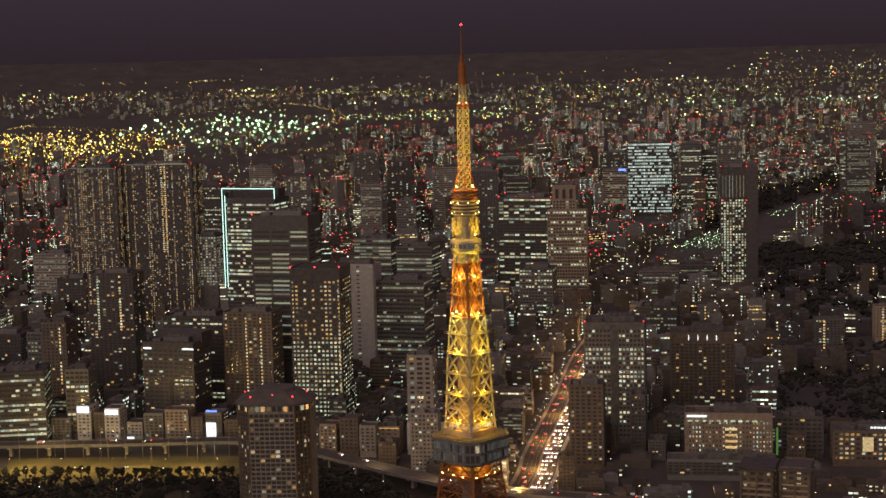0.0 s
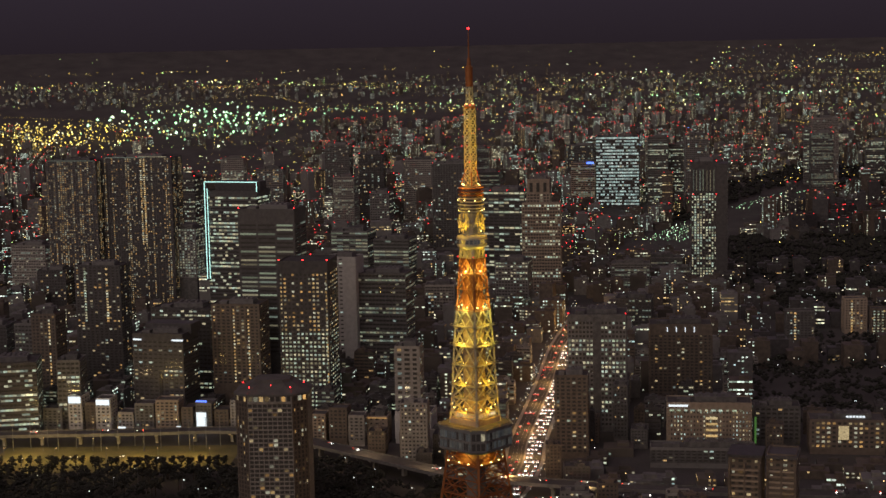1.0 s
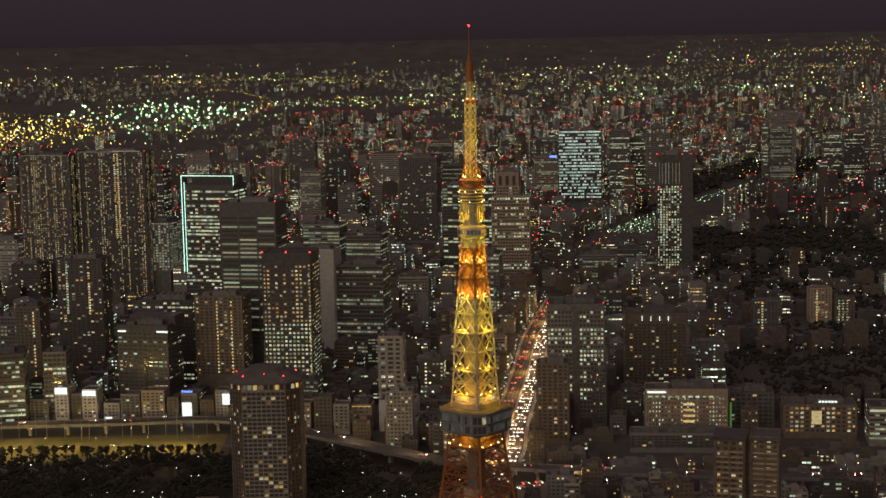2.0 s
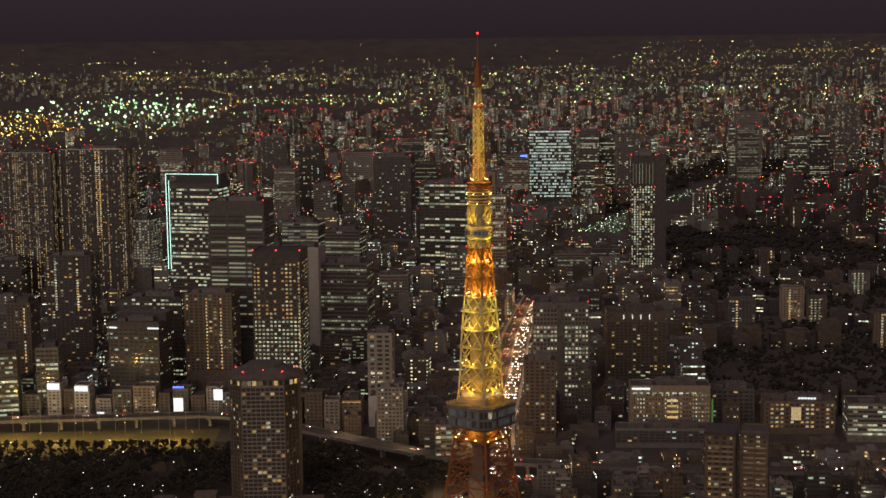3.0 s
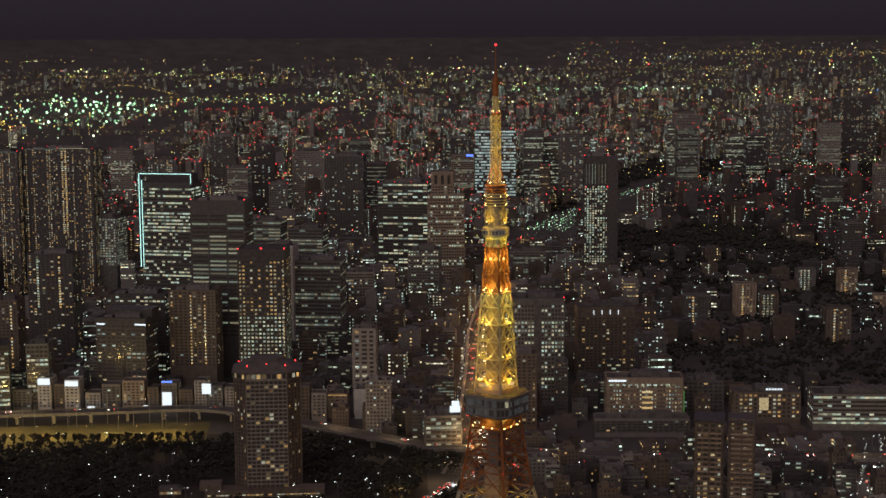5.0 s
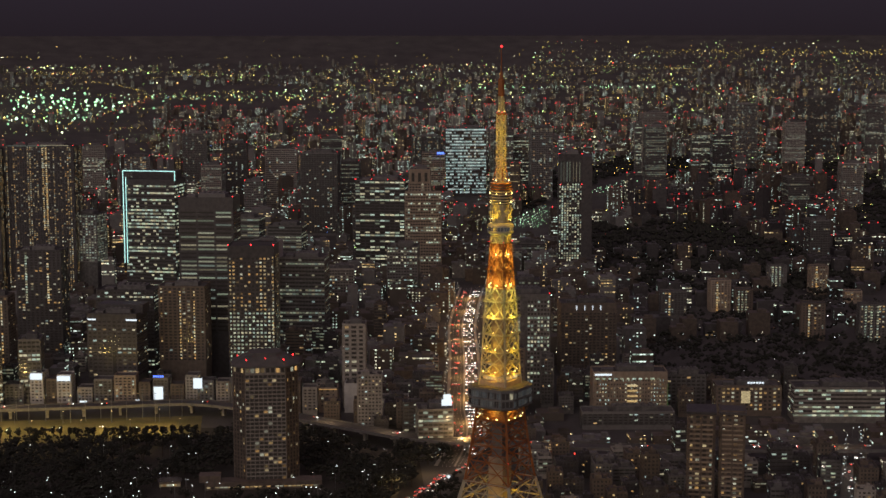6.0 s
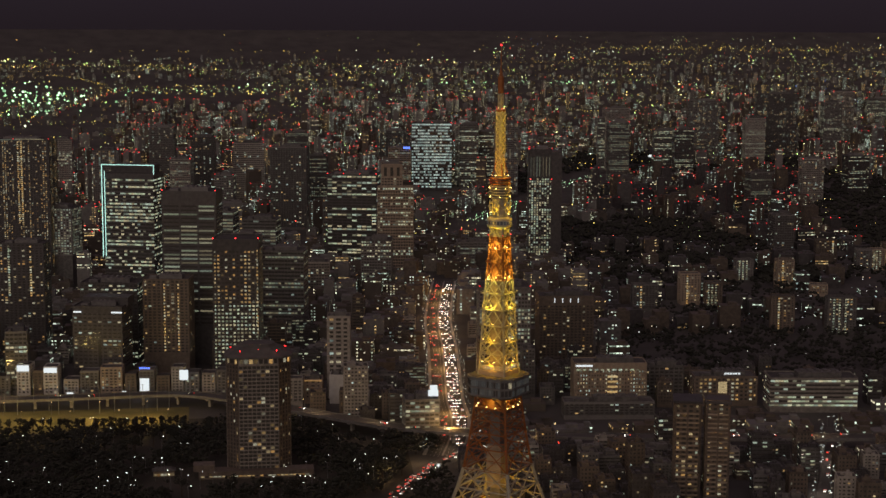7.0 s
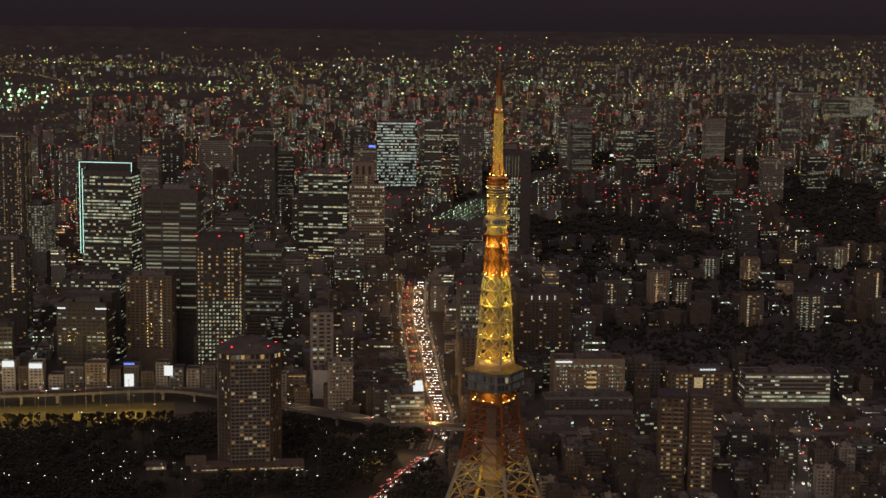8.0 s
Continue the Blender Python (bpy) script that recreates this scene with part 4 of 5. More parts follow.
for i, (x, y, w, d, h, wall) in enumerate(ROW):
    block("shop_building", f"narrow {wall if wall in ('beige', 'grey') else 'pale' if wall == 'pale' else 'concrete'} town building beside the railway", "building", x, y, w, d, h, -6 + (i % 3) * 2,
          max(3, round(h / 3.6)), max(2, round(w / 4)), 3, wall, "mixed_few" if i % 3 else "mixed", 0.5, 0.4, plant=False, group="railside buildings")
for x, y, z, w, h, lab in ((-377, 519.2, 26.0, 11, 5.5, "white"), (-352, 518.2, 24.5, 12, 4.5, "white"), (-333, 508, 4.0, 6.5, 4.0, "white"), (-266, 517.2, 5, 8.5, 13, "white"), (-229, 508, 18, 8, 9.5, "white"), (-284, 509, 4.5, 4, 3.6, "white")):
    bb = thing("billboard", "glowing white advertising board", "billboard", x, y, z, -5, group="lit boards")
    part("panel", Shape().box(0, -0.5, 0, w, 0.5, h), M["sign"], bb)
    part("frame", Shape().box(-w / 2, 0.1, -0.4, 0.4, 0.5, h + 0.8).box(w / 2, 0.1, -0.4, 0.4, 0.5, h + 0.8).box(0, 0.1, -4 if z < 6 else -0.4, 0.5, 0.5, 4), M["metal"], bb)
bs = thing("roof_sign", "small blue glowing roof sign of plain bars", "sign", -266, 519, 25.5, -5)
for i in range(5):
    part("bar", Shape().box(-4 + i * 2, 0, 1, 1.5, 0.4, 1.6), M["sign_blue"], bs)
part("frame", Shape().box(0, 0.5, 0, 11, 0.3, 1.1), M["metal"], bs)


# ---------------------------------------------------------------- the town between
rng = random.Random(7)


def filler(kind, wall, glass, w, d, h, label):
    """One ordinary town building, its foot at the origin, with panes on all sides and roof clutter."""
    body = Shape().hull(0, 0, -0.5, w, d, h, 1.0, 0.4)
    win, relief = Shape(), Shape()
    relief.box(w * 0.18, d * 0.1, h, w * 0.35, d * 0.4, 3.0).box(-w * 0.22, -d * 0.15, h, w * 0.2, d * 0.22, 1.6)
    relief.box(w * 0.12, d * 0.1, h + 3.0, w * 0.12, d * 0.16, 1.5).box(-w * 0.3, d * 0.3, h, w * 0.1, d * 0.12, 1.1)
    fl = max(2, int(h / 3.3))
    strip_like = kind == "office_building"
    for length, place in ((w, lambda u, o: (u, -d / 2 - o, 0.0)), (d, lambda u, o: (w / 2 + o, u, math.pi / 2)), (d, lambda u, o: (-w / 2 - o, -u, -math.pi / 2)), (w, lambda u, o: (-u, d / 2 + o, math.pi))):
        spots, pw, ph = facade(relief, win, length, 3.2, h - 0.8, fl, max(2, round(length / (4.2 if strip_like else 3.0))), 0.55, 0.10 if strip_like else 0.45, place, 0.3)
        for px, py, pz, pa in spots:
            win.sheet(px, py, pz - ph / 2, pw, ph, pa)
    ob = tagged(new(kind, body.mesh(kind, [M[wall], M["roof"]])), label, "building", "town buildings")
    part("facade_relief", relief, M[wall], ob, kind="stuff")
    part("glazing", win, M[glass], ob, kind="stuff")
    return ob


PROTOS = []
for i in range(26):
    tall = i % 4
    w, d = rng.uniform(11, 24), rng.uniform(11, 20)
    h = (rng.uniform(9, 17), rng.uniform(16, 27), rng.uniform(22, 36), rng.uniform(34, 50))[tall]
    kind = "office_building" if i % 3 == 0 else "apartment_building"
    wall = ("concrete", "brown", "dark", "brown", "dark", "grey", "dark")[i % 7]
    glass = ("mixed", "mixed_few", "mixed_few", "home_few")[(i * 3) % 4] if kind == "apartment_building" else ("office_low", "mixed_few", "office_dim")[(i // 3) % 3]
    look_of = {"dark": "dark tiled", "concrete": "grey concrete", "beige": "beige tiled", "grey": "dark grey", "pale": "pale tiled", "brown": "brown tiled"}[wall]
    PROTOS.append((h, filler(kind, wall, glass, w, d, h, f"{look_of} {'office' if kind[0] == 'o' else 'apartment'} building with a few lit windows")))


def near_line(x, y, line, gap):
    return any((x - a) ** 2 + (y - b) ** 2 < gap * gap for a, b in line)


def on_tracks(x, y):
    """The open rail yard that runs away between the towers."""
    t = (y - 1650) / 1100
    return -0.05 < t < 1.1 and abs(x - (150 + 430 * t)) < 85 or (105 < x < 215 and 2100 < y < 2415)


def wooded(x, y):
    """The dark woods: the park below and the wooded hills beyond."""
    if -460 < x < 5 and y < 120 + 0.0 * x:
        return True
    if x < -10 and 100 < y < 330 and not near_line(x, y, BEND, 0):
        return True
    if x < -90 and y < 455 + (0 if x < -180 else (-180 - x) * 1.0):
        return True
    if 205 < x < 640 and 520 < y < 790 and (x - 205) > (y - 640) * 0.2:
        return True
    if 300 < x < 1000 and 830 < y < 1450 and noise.noise((x / 130, y / 130, 3.1)) > -0.06:
        return True
    return noise.noise((x / 210, y / 260, 9.7)) > 0.47


spots = []
y = 60.0
while y < 1520:
    step = 24 if y < 700 else 29
    half = 0.36 * (y + 1000) + 40
    x = -half
    while x < half:
        spots.append((x + rng.uniform(-6, 6), y + rng.uniform(-6, 6)))
        x += step
    y += step
used, tally = set(), {"office_building": 0, "apartment_building": 0}
mass, dim = [Shape() for i in range(6)], [Shape() for i in range(3)]


def plain_building(x, y, z, w, d, h, yaw, s=1.0):
    """A far building of the joined town: walls, roof house and its lit windows."""
    hilly = x > 240 and y > 450 and s == 1.0 or x > 420 and y < 2100
    # Hill walls are coloured dark to paint in the lack of light there.
    k = rng.choice((5, 5, 3)) if hilly else rng.randrange(5)
    mass[k].box(x, y, z - 3 * s, w, d, h + 3 * s, yaw, base=False)
    cs, sn = math.cos(yaw), math.sin(yaw)
    mass[k].box(x + w * 0.15 * cs, y + w * 0.15 * sn, z + h, w * 0.4, d * 0.4, 3 * s, yaw, base=False)
    out, fl = dim[rng.choice((0, 0, 1, 1, 2))], max(2, int(h / (3.4 * s)))
    share = rng.choice((0.03, 0.07, 0.12, 0.2) if hilly else (0.06, 0.13, 0.22, 0.34, 0.5))
    for length, ox, oy, turn in ((w, 0, -d / 2 - 0.15, 0.0), (d, w / 2 + 0.15, 0, math.pi / 2), (d, -w / 2 - 0.15, 0, -math.pi / 2)):
        n = max(2, int(length / (3.3 * s)))
        run = rng.random() < 0.3
        stacks = [rng.choice((0.1, 0.3, 0.6, 3.2)) for j in range(n)]
        for i in range(fl):
            on = rng.random() < share * 1.6
            for j in range(n):
                if (on and rng.random() < 0.75) if run else rng.random() < share * stacks[j]:
                    u = -length / 2 + length * (j + 0.5) / n
                    lx, ly = ox + u * math.cos(turn), oy + u * math.sin(turn)
                    out.sheet(x + lx * cs - ly * sn, y + lx * sn + ly * cs, z + (i + 0.5) * h / fl, length / n * (0.85 if run else 0.48), h / fl * 0.4, yaw + turn)


for x, y in spots:
    d = math.hypot(x - CX, y - CY)
    if d > NEAR or wooded(x, y) or on_tracks(x, y) or math.hypot(x, y) < 75:
        continue
    if near_line(x, y, MAIN, 26) or near_line(x, y, HIGH, 24) or near_line(x, y, BEND, 22) or near_line(x, y, SIDE, 12):
        continue
    if any((x - a) ** 2 + (y - b) ** 2 < (r + 8) ** 2 for a, b, r in TAKEN):
        continue
    hilly = x > 240 and y > 450
    if rng.random() < (0.34 if hilly else 0.10):
        continue
    want = 13 + 15 * rng.random() ** 1.5 + (24 * rng.random() if rng.random() < 0.22 else 0)
    if y < 330:
        want *= 0.75
    if 55 < x < 430 and 300 < y < 445:
        want = rng.uniform(6, 9)
    if hilly:
        want = min(want, 24)
    # On the hill only darker walls, the missing light put into their colour.
    h, proto = min((p for p in PROTOS if not hilly or p[1].name.startswith("apart") and p[1].data.materials[0] in (M["brown"], M["grey"], M["dark"])), key=lambda p: abs(p[0] - want) + rng.uniform(0, 9))
    kind = proto.name.split(".")[0]
    yaw = 12 * noise.noise((x / 260, y / 260, 0.3)) - 5 + rng.choice((0, 90, 180, 270))
    if tally[kind] >= 176 or want < 10:
        plain_building(x, y, 0, rng.uniform(12, 25), rng.uniform(12, 22), want * rng.uniform(0.9, 1.15), radians(yaw % 90 - (90 if yaw % 90 > 45 else 0)))
        continue
    tally[kind] += 1
    m = pose(x, y, 0, 0, 0, yaw)
    if proto.name not in used:
        used.add(proto.name)
        proto.matrix_basis = m
    else:
        c = copy_thing(proto, m)
        c.scale = (rng.uniform(0.85, 1.1), rng.uniform(0.85, 1.1), rng.uniform(0.85, 1.2))
for h, p in PROTOS:
    if p.name not in used:
        p.location = (500 + 34 * len(used), 40, 0)

# high towers of the districts further out, each with red beacons
MIDS = [(-560, 1700, 40, 130), (-470, 1980, 46, 120), (-330, 1900, 36, 110), (-300, 2060, 44, 138), (-240, 1640, 30, 105), (-220, 2150, 60, 120), (-90, 2040, 40, 104), (300, 2300, 44, 150), 
        (250, 2620, 60, 128), (90, 2840, 70, 100), (560, 2450, 44, 142), (640, 2900, 60, 150), (760, 2700, 44, 110), (900, 3100, 80, 160), (1010, 3000, 50, 120), (1150, 3300, 110, 170), (1290, 3250, 50, 150), (1400, 3500, 60, 168),
        (-130, 2500, 46, 118), (-420, 2500, 52, 130), (-600, 2300, 44, 118), (-820, 2200, 70, 120), (720, 1900, 40, 82), (880, 2100, 42, 90), (1040, 2300, 46, 80), (-60, 1560, 44, 74),
        (-680, 1300, 50, 70), (-590, 1120, 36, 60), (-20, 1120, 40, 66), (-100, 1020, 34, 52), (120, 960, 40, 44), (620, 1420, 30, 60), (-610, 880, 44, 58), (-540, 760, 38, 52), (-470, 690, 36, 66)]
for i, (x, y, w, h) in enumerate(MIDS):
    if on_tracks(x, y):
        continue
    t = block("high_rise", ("dark high-rise with scattered lit floors", "grey high-rise with warm windows", "pale high-rise with cool lit floors")[i % 3], "high-rise", x, y, w, 34, h, -8 + (i * 7) % 13,
              max(8, int(h / 3.9)), max(6, int(w / 3.4)), 7, ("dark", "grey", "concrete")[i % 3], ("office_low", "mixed", "office_dim", "mixed_few")[i % 4], 0.52, 0.3, single=0, beacons=2 if h > 85 else 0, group="distant high-rises")

for x, y, w, h, glass in ((2110, 5200, 105, 78, "office_low"), (2240, 5300, 120, 84, "bright"), (235, 2450, 40, 138, "office_low"), (282, 2500, 44, 120, "office_low"), (330, 2560, 40, 84, "bright"), (622, 2900, 61, 128, "office_low"), (760, 2900, 60, 96, "office_low")):
    t = block("high_rise", "distant office tower with many lit floors", "high-rise", x, y, w, 40, h, -8, max(8, int(h / 4)), max(6, int(w / 4)), 6, "grey", glass, 0.5, 0.2, single=0, beacons=2, group="distant high-rises")
for x, y, z, w, h, m, lab in ((690, 3180, 26, 20, 13, "sign_blue", "blue"), (684, 2678, 22, 9, 14, "sign", "white"), (672, 2660, 16, 10, 11, "sign_red", "red"), (760, 3050, 20, 24, 6, "sign", "white"), (98, 2385, 92, 14, 4, "sign_blue", "blue")):
    sx, sy, sz, s = settle(x, y)
    bb = thing("billboard", f"{lab} glowing advertising board far off", "billboard", sx, sy - 3, sz, -6, group="lit boards")
    part("panel", Shape().box(0, 0, z * s, w * s, 1, h * s), M[m], bb)
    part("frame", Shape().box(0, 1, 0, 1, 1, (z + h) * s), M["metal"], bb)

# ---------------------------------------------------------------- the distant plain
DOTS = [(0.0, (1.0, 0.78, 0.16)), (0.26, (0.62, 1.0, 0.26)), (0.52, (0.95, 0.98, 0.40)), (0.72, (1.0, 0.56, 0.14)), (0.80, (0.80, 1.0, 0.80)), (0.88, (1.0, 0.08, 0.05)), (0.95, (0.9, 1.0, 0.6)), (0.985, (0.12, 0.3, 1.0))]


def speckle(name, stops, strength, low):
    m, nt, p = nodes_of(name)
    info, geo = nt.nodes.new("ShaderNodeObjectInfo"), nt.nodes.new("ShaderNodeNewGeometry")
    nt.links.new(ramp(nt, mix_random(nt, info, geo, 1.0), stops, "CONSTANT"), p.inputs["Emission Color"])
    mr = nt.nodes.new("ShaderNodeMapRange")
    pw = node(nt, "ShaderNodeMath")
    pw.operation = "POWER"
    nt.links.new(mix_random(nt, info, geo, 23.7), pw.inputs[0])
    pw.inputs[1].default_value = 2.2
    nt.links.new(pw.outputs[0], mr.inputs[0])
    mr.inputs[3].default_value, mr.inputs[4].default_value = low, strength
    nt.links.new(mr.outputs[0], p.inputs["Emission Strength"])
    p.inputs["Base Color"].default_value = (0.02, 0.02, 0.02, 1)
    m.cycles.emission_sampling = "NONE"
    return m


M["dots"] = speckle("town_lights", DOTS, 4.2, 0.4)
M["lit_a"] = speckle("far_windows_neutral", [(0.0, (1.0, 0.90, 0.58)), (0.5, (0.92, 0.98, 0.66)), (0.8, (1.0, 0.80, 0.42))], 1.25, 0.14)
M["lit_b"] = speckle("far_windows_cool", [(0.0, (0.80, 0.98, 0.72)), (0.5, (0.90, 1.0, 0.80)), (0.85, (0.70, 0.95, 0.85))], 1.20, 0.14)
M["lit_c"] = speckle("far_windows_warm", [(0.0, (1.0, 0.66, 0.26)), (0.5, (1.0, 0.76, 0.36)), (0.8, (1.0, 0.56, 0.18))], 1.0, 0.12)
M["port"] = speckle("harbour_lamps", [(0.0, (1.0, 0.66, 0.10)), (0.6, (1.0, 0.80, 0.22)), (0.9, (1.0, 0.95, 0.6))], 2.6, 0.4)
M["green"] = speckle("yard_lamps", [(0.0, (0.50, 1.0, 0.46)), (0.5, (0.70, 1.0, 0.66)), (0.85, (0.95, 1.0, 0.6))], 3.0, 0.5)
M["shop"] = speckle("shopfront_lamps", [(0.0, (0.92, 0.98, 0.86)), (0.45, (1.0, 0.86, 0.55)), (0.8, (0.72, 0.98, 0.88)), (0.95, (1.0, 0.4, 0.2))], 2.2, 0.3)
M["reds"] = speckle("distant_beacons", [(0.0, (1.0, 0.04, 0.04)), (0.9, (1.0, 0.2, 0.1))], 2.4, 0.6)
M["far"] = surface("distant_walls", (0.05, 0.043, 0.036), (0.16, 0.135, 0.11), 0.8, scale=0.01, fine=0.05, bump=0)

far_r = Shape()
for i in range(12500):
    u = 0.05 + 0.95 * rng.random() ** 1.1
    d = NEAR / u * rng.uniform(0.97, 1.03)
    if d < NEAR - 500:
        continue
    az = rng.uniform(-0.44, 0.44)
    tx, ty = CX + d * math.sin(az), CY + d * math.cos(az)
    bay = az < -0.02 and 5600 < d < 11000 and noise.noise((az * 9, d / 2500, 5)) > -0.12
    yards = -0.27 < az < -0.14 and 4300 < d < 9800 and rng.random() < 0.9
    hill = az > 0.10 and d < 4300 and noise.noise((az * 14, d / 700, 2)) > 0.02
    if bay or yards or hill or on_tracks(tx, ty) or (d > 18500 and az < 0.10):
        continue
    if d <= NEAR + 400 and (wooded(tx, ty) or any((tx - a) ** 2 + (ty - b) ** 2 < (r + 8) ** 2 for a, b, r in TAKEN) or near_line(tx, ty, MAIN, 30)):
        continue
    x, y, z, s = settle(tx, ty)
    low = 0 < tx < 230 and 1500 < ty < 2420
    w, dd = rng.uniform(12, 30) * s * (1 if u > 0.4 else 0.85), rng.uniform(12, 28) * s
    h = (10 + 26 * rng.random() ** 2 + (55 * rng.random() if rng.random() < 0.14 and not low else 0)) * s
    if any((x - a) ** 2 + (y - b) ** 2 < (r * 0.8) ** 2 for a, b, r in TAKEN):
        continue
    yaw = rng.choice((-0.2, 0.1, 0.5)) + rng.uniform(-0.1, 0.1)
    plain_building(x, y, z, w, dd, h, yaw, s)
    if u > 0.30 and rng.random() < 0.75 and h > 25 * s:
        far_r.gem(x - w * 0.4, y - dd * 0.4, z + h + 1, 1.15).gem(x + w * 0.4, y - dd * 0.4, z + h + 1, 1.15)
for k, wall in enumerate(("grey", "brown", "grey", "brown", "far", "dark")):
    tagged(part("distant_buildings", mass[k], M[wall]), "dense low buildings of the distant town", "buildings", kind="stuff")
for k in range(3):
    tagged(part("distant_window_lights", dim[k], M[("lit_a", "lit_b", "lit_c")[k]]), "countless lit windows of the distant town", "windows", kind="stuff")
tagged(part("distant_beacons", far_r, M["reds"]), "red warning beacons on distant roofs", "beacons", kind="stuff")

lights, town = Shape(), Shape()
for i in range(17000):
    u = 0.022 + 0.55 * rng.random() ** 1.3
    d = NEAR / u
    az = rng.uniform(-0.44, 0.44)
    if az > 0.08 and rng.random() < 0.3:
        continue
    if noise.noise((az * 30, 40 * u, 1)) < -0.12 or (az < -0.06 and 4300 < d < 11500 and (noise.noise((az * 12, 30 * u, 6)) > -0.05 or rng.random() < 0.4)) or (d > 18500 and az < 0.10 and rng.random() < 0.955) or (d > 26000 and rng.random() < 0.6) or (11600 < d < 14200 and az < -0.12 and rng.random() < 0.9):
        continue
    x, y, z, s = settle(CX + d * math.sin(az), CY + d * math.cos(az))
    lights.gem(x, y, z + rng.uniform(2, 10) * s, rng.choice((0.5, 0.55, 0.65, 0.8, 1.0, 1.7)) * (1.1 if u < 0.3 else 0.9))
tagged(part("distant_lamps", lights, M["dots"]), "scattered lamps of the distant plain", "lamps", kind="stuff")

for i in range(5200):
    az, d = rng.uniform(-0.44, 0.44), rng.uniform(2350, 5200)
    tx, ty = CX + d * math.sin(az), CY + d * math.cos(az)
    if noise.noise((az * 40, d / 300, 4)) < -0.1 or (az > 0.10 and rng.random() < 0.55):
        continue
    x, y, z, s = settle(tx, ty)
    town.gem(x, y, z + rng.uniform(6, 34) * s, rng.choice((0.4, 0.5, 0.6, 0.9)))
tagged(part("town_lamps", town, M["dots"]), "lamps and lit windows among the middle-distance roofs", "lamps", kind="stuff")

strings = Shape()
for i in range(210):
    u, az = 0.05 + 0.6 * rng.random() ** 1.2, rng.uniform(-0.42, 0.42)
    d = NEAR / u
    x0, y0, turn = CX + d * math.sin(az), CY + d * math.cos(az), rng.choice((rng.gauss(0, 0.1), rng.gauss(0, 0.1), rng.uniform(0, 3.1)))
    gap = rng.uniform(26, 40) * (0.6 + 0.5 / u * 0.35)
    if d > 19000:
        continue
    for k in range(rng.randint(10, 34)):
        x, y, z, s = settle(x0 + k * gap * math.cos(turn), y0 + k * gap * math.sin(turn))
        strings.gem(x, y, z + 9 * s, rng.uniform(0.6, 0.95))
tagged(part("distant_lamps", strings, M["port"]), "strings of amber road lamps across the plain", "lamps", kind="stuff")


def cluster(name, label, mat, n, x, y, sx, sy, size, h=12, turn=0.0):
    sh = Shape()
    for i in range(n):
        a, b = rng.gauss(0, sx), rng.gauss(0, sy)
        px, py, pz, s = settle(x + a * math.cos(turn) - b * math.sin(turn), y + a * math.sin(turn) + b * math.cos(turn))
        sh.gem(px, py, pz + rng.uniform(2, h) * s, size * rng.uniform(0.6, 1.3))
    tagged(part(name, sh, M[mat]), label, "lamps", kind="stuff")


cluster("harbour_lamps", "amber lamps crowding the container harbour", "port", 420, -1880, 4850, 230, 380, 2.0, 30)
cluster("harbour_lamps", "amber lamps of the inner harbour basins", "port", 420, -2330, 5500, 270, 420, 2.0, 30)
cluster("harbour_lamps", "amber lamps of the outer harbour", "port", 160, -2350, 5600, 260, 500, 1.7, 30)
cluster("yard_lamps", "greenish white lamps over a railway depot", "green", 170, -1580, 6700, 230, 820, 2.9, 20, 0.2)
cluster("yard_lamps", "white lamps along a distant bridge road", "green", 60, -700, 7800, 600, 120, 1.6, 20)
cluster("yard_lamps", "bright lamps of a distant station", "green", 70, 1150, 9200, 420, 160, 1.9, 16)
cluster("horizon_lamps", "yellow lamps along the horizon", "port", 260, 8200, 30000, 2300, 3600, 1.1, 20)
cluster("horizon_lamps", "faint lamps along the far shore", "port", 110, -5200, 24000, 4200, 900, 1.1, 20)


def lamp_line(label, mat, pts, gap, size, h=10, wide=0.0):
    """Lamps along a distant road."""
    sh = Shape()
    for x, y, a in along(pts, gap):
        px, py, pz, s = settle(x + rng.uniform(-wide, wide), y + rng.uniform(-wide, wide))
        sh.gem(px, py, pz + h * s, size * rng.uniform(0.7, 1.2))
    tagged(part("road_lamps", sh, M[mat]), label, "lamps", kind="stuff")


lamp_line("white and red lamps of a distant expressway", "port", [(-1141, 4817), (-1176, 6173), (-1227, 7887)], 70, 1.0, 14, 18)
lamp_line("red tail lamps on a distant expressway", "reds", [(-1120, 4817), (-1150, 6173), (-1190, 7887)], 110, 0.9, 12, 20)
lamp_line("pale lamps of a long causeway over the bay", "dots", [(-3941, 14000), (-3222, 13700), (-2660, 13400), (-1800, 13200)], 45, 0.55, 14)
lamp_line("large yellow lamps in a row on the quay", "port", [(-1071, 7395), (-733, 7255), (-560, 7200)], 66, 2.2, 14)
lamp_line("white lamps on a curved bridge ramp", "port", [(-1985, 10320), (-1699, 9616), (-1322, 8240)], 75, 1.0, 24, 10)
lamp_line("amber lamps along the harbour road", "port", [(-2149, 6777), (-1768, 5909), (-1464, 5041)], 48, 1.0, 12, 8)
lamp_line("white lamps of a long distant terminal", "green", [(330, 5650), (900, 5500)], 26, 1.0, 12, 6)
yard = Shape()
for i in range(22):
    for j in range(7):
        if rng.random() < 0.25:
            continue
        a, b = i * 15.5 + rng.uniform(-3, 3), j * 10.5 + rng.uniform(-2, 2)
        px, py, pz, s = settle(172 + a * 0.32 + b * 0.9, 1800 + a * 0.95 - b * 0.45)
        yard.gem(px, py, pz + 11 * s, rng.uniform(0.6, 1.0))
for i in range(24):
    for j in range(3):
        if rng.random() < 0.7:
            px, py, pz, s = settle(362 + i * 7 + j * 13 + rng.uniform(-3, 3), 2290 + i * 15 - j * 6)
            yard.gem(px, py, pz + 11 * s, rng.uniform(0.6, 1.0))
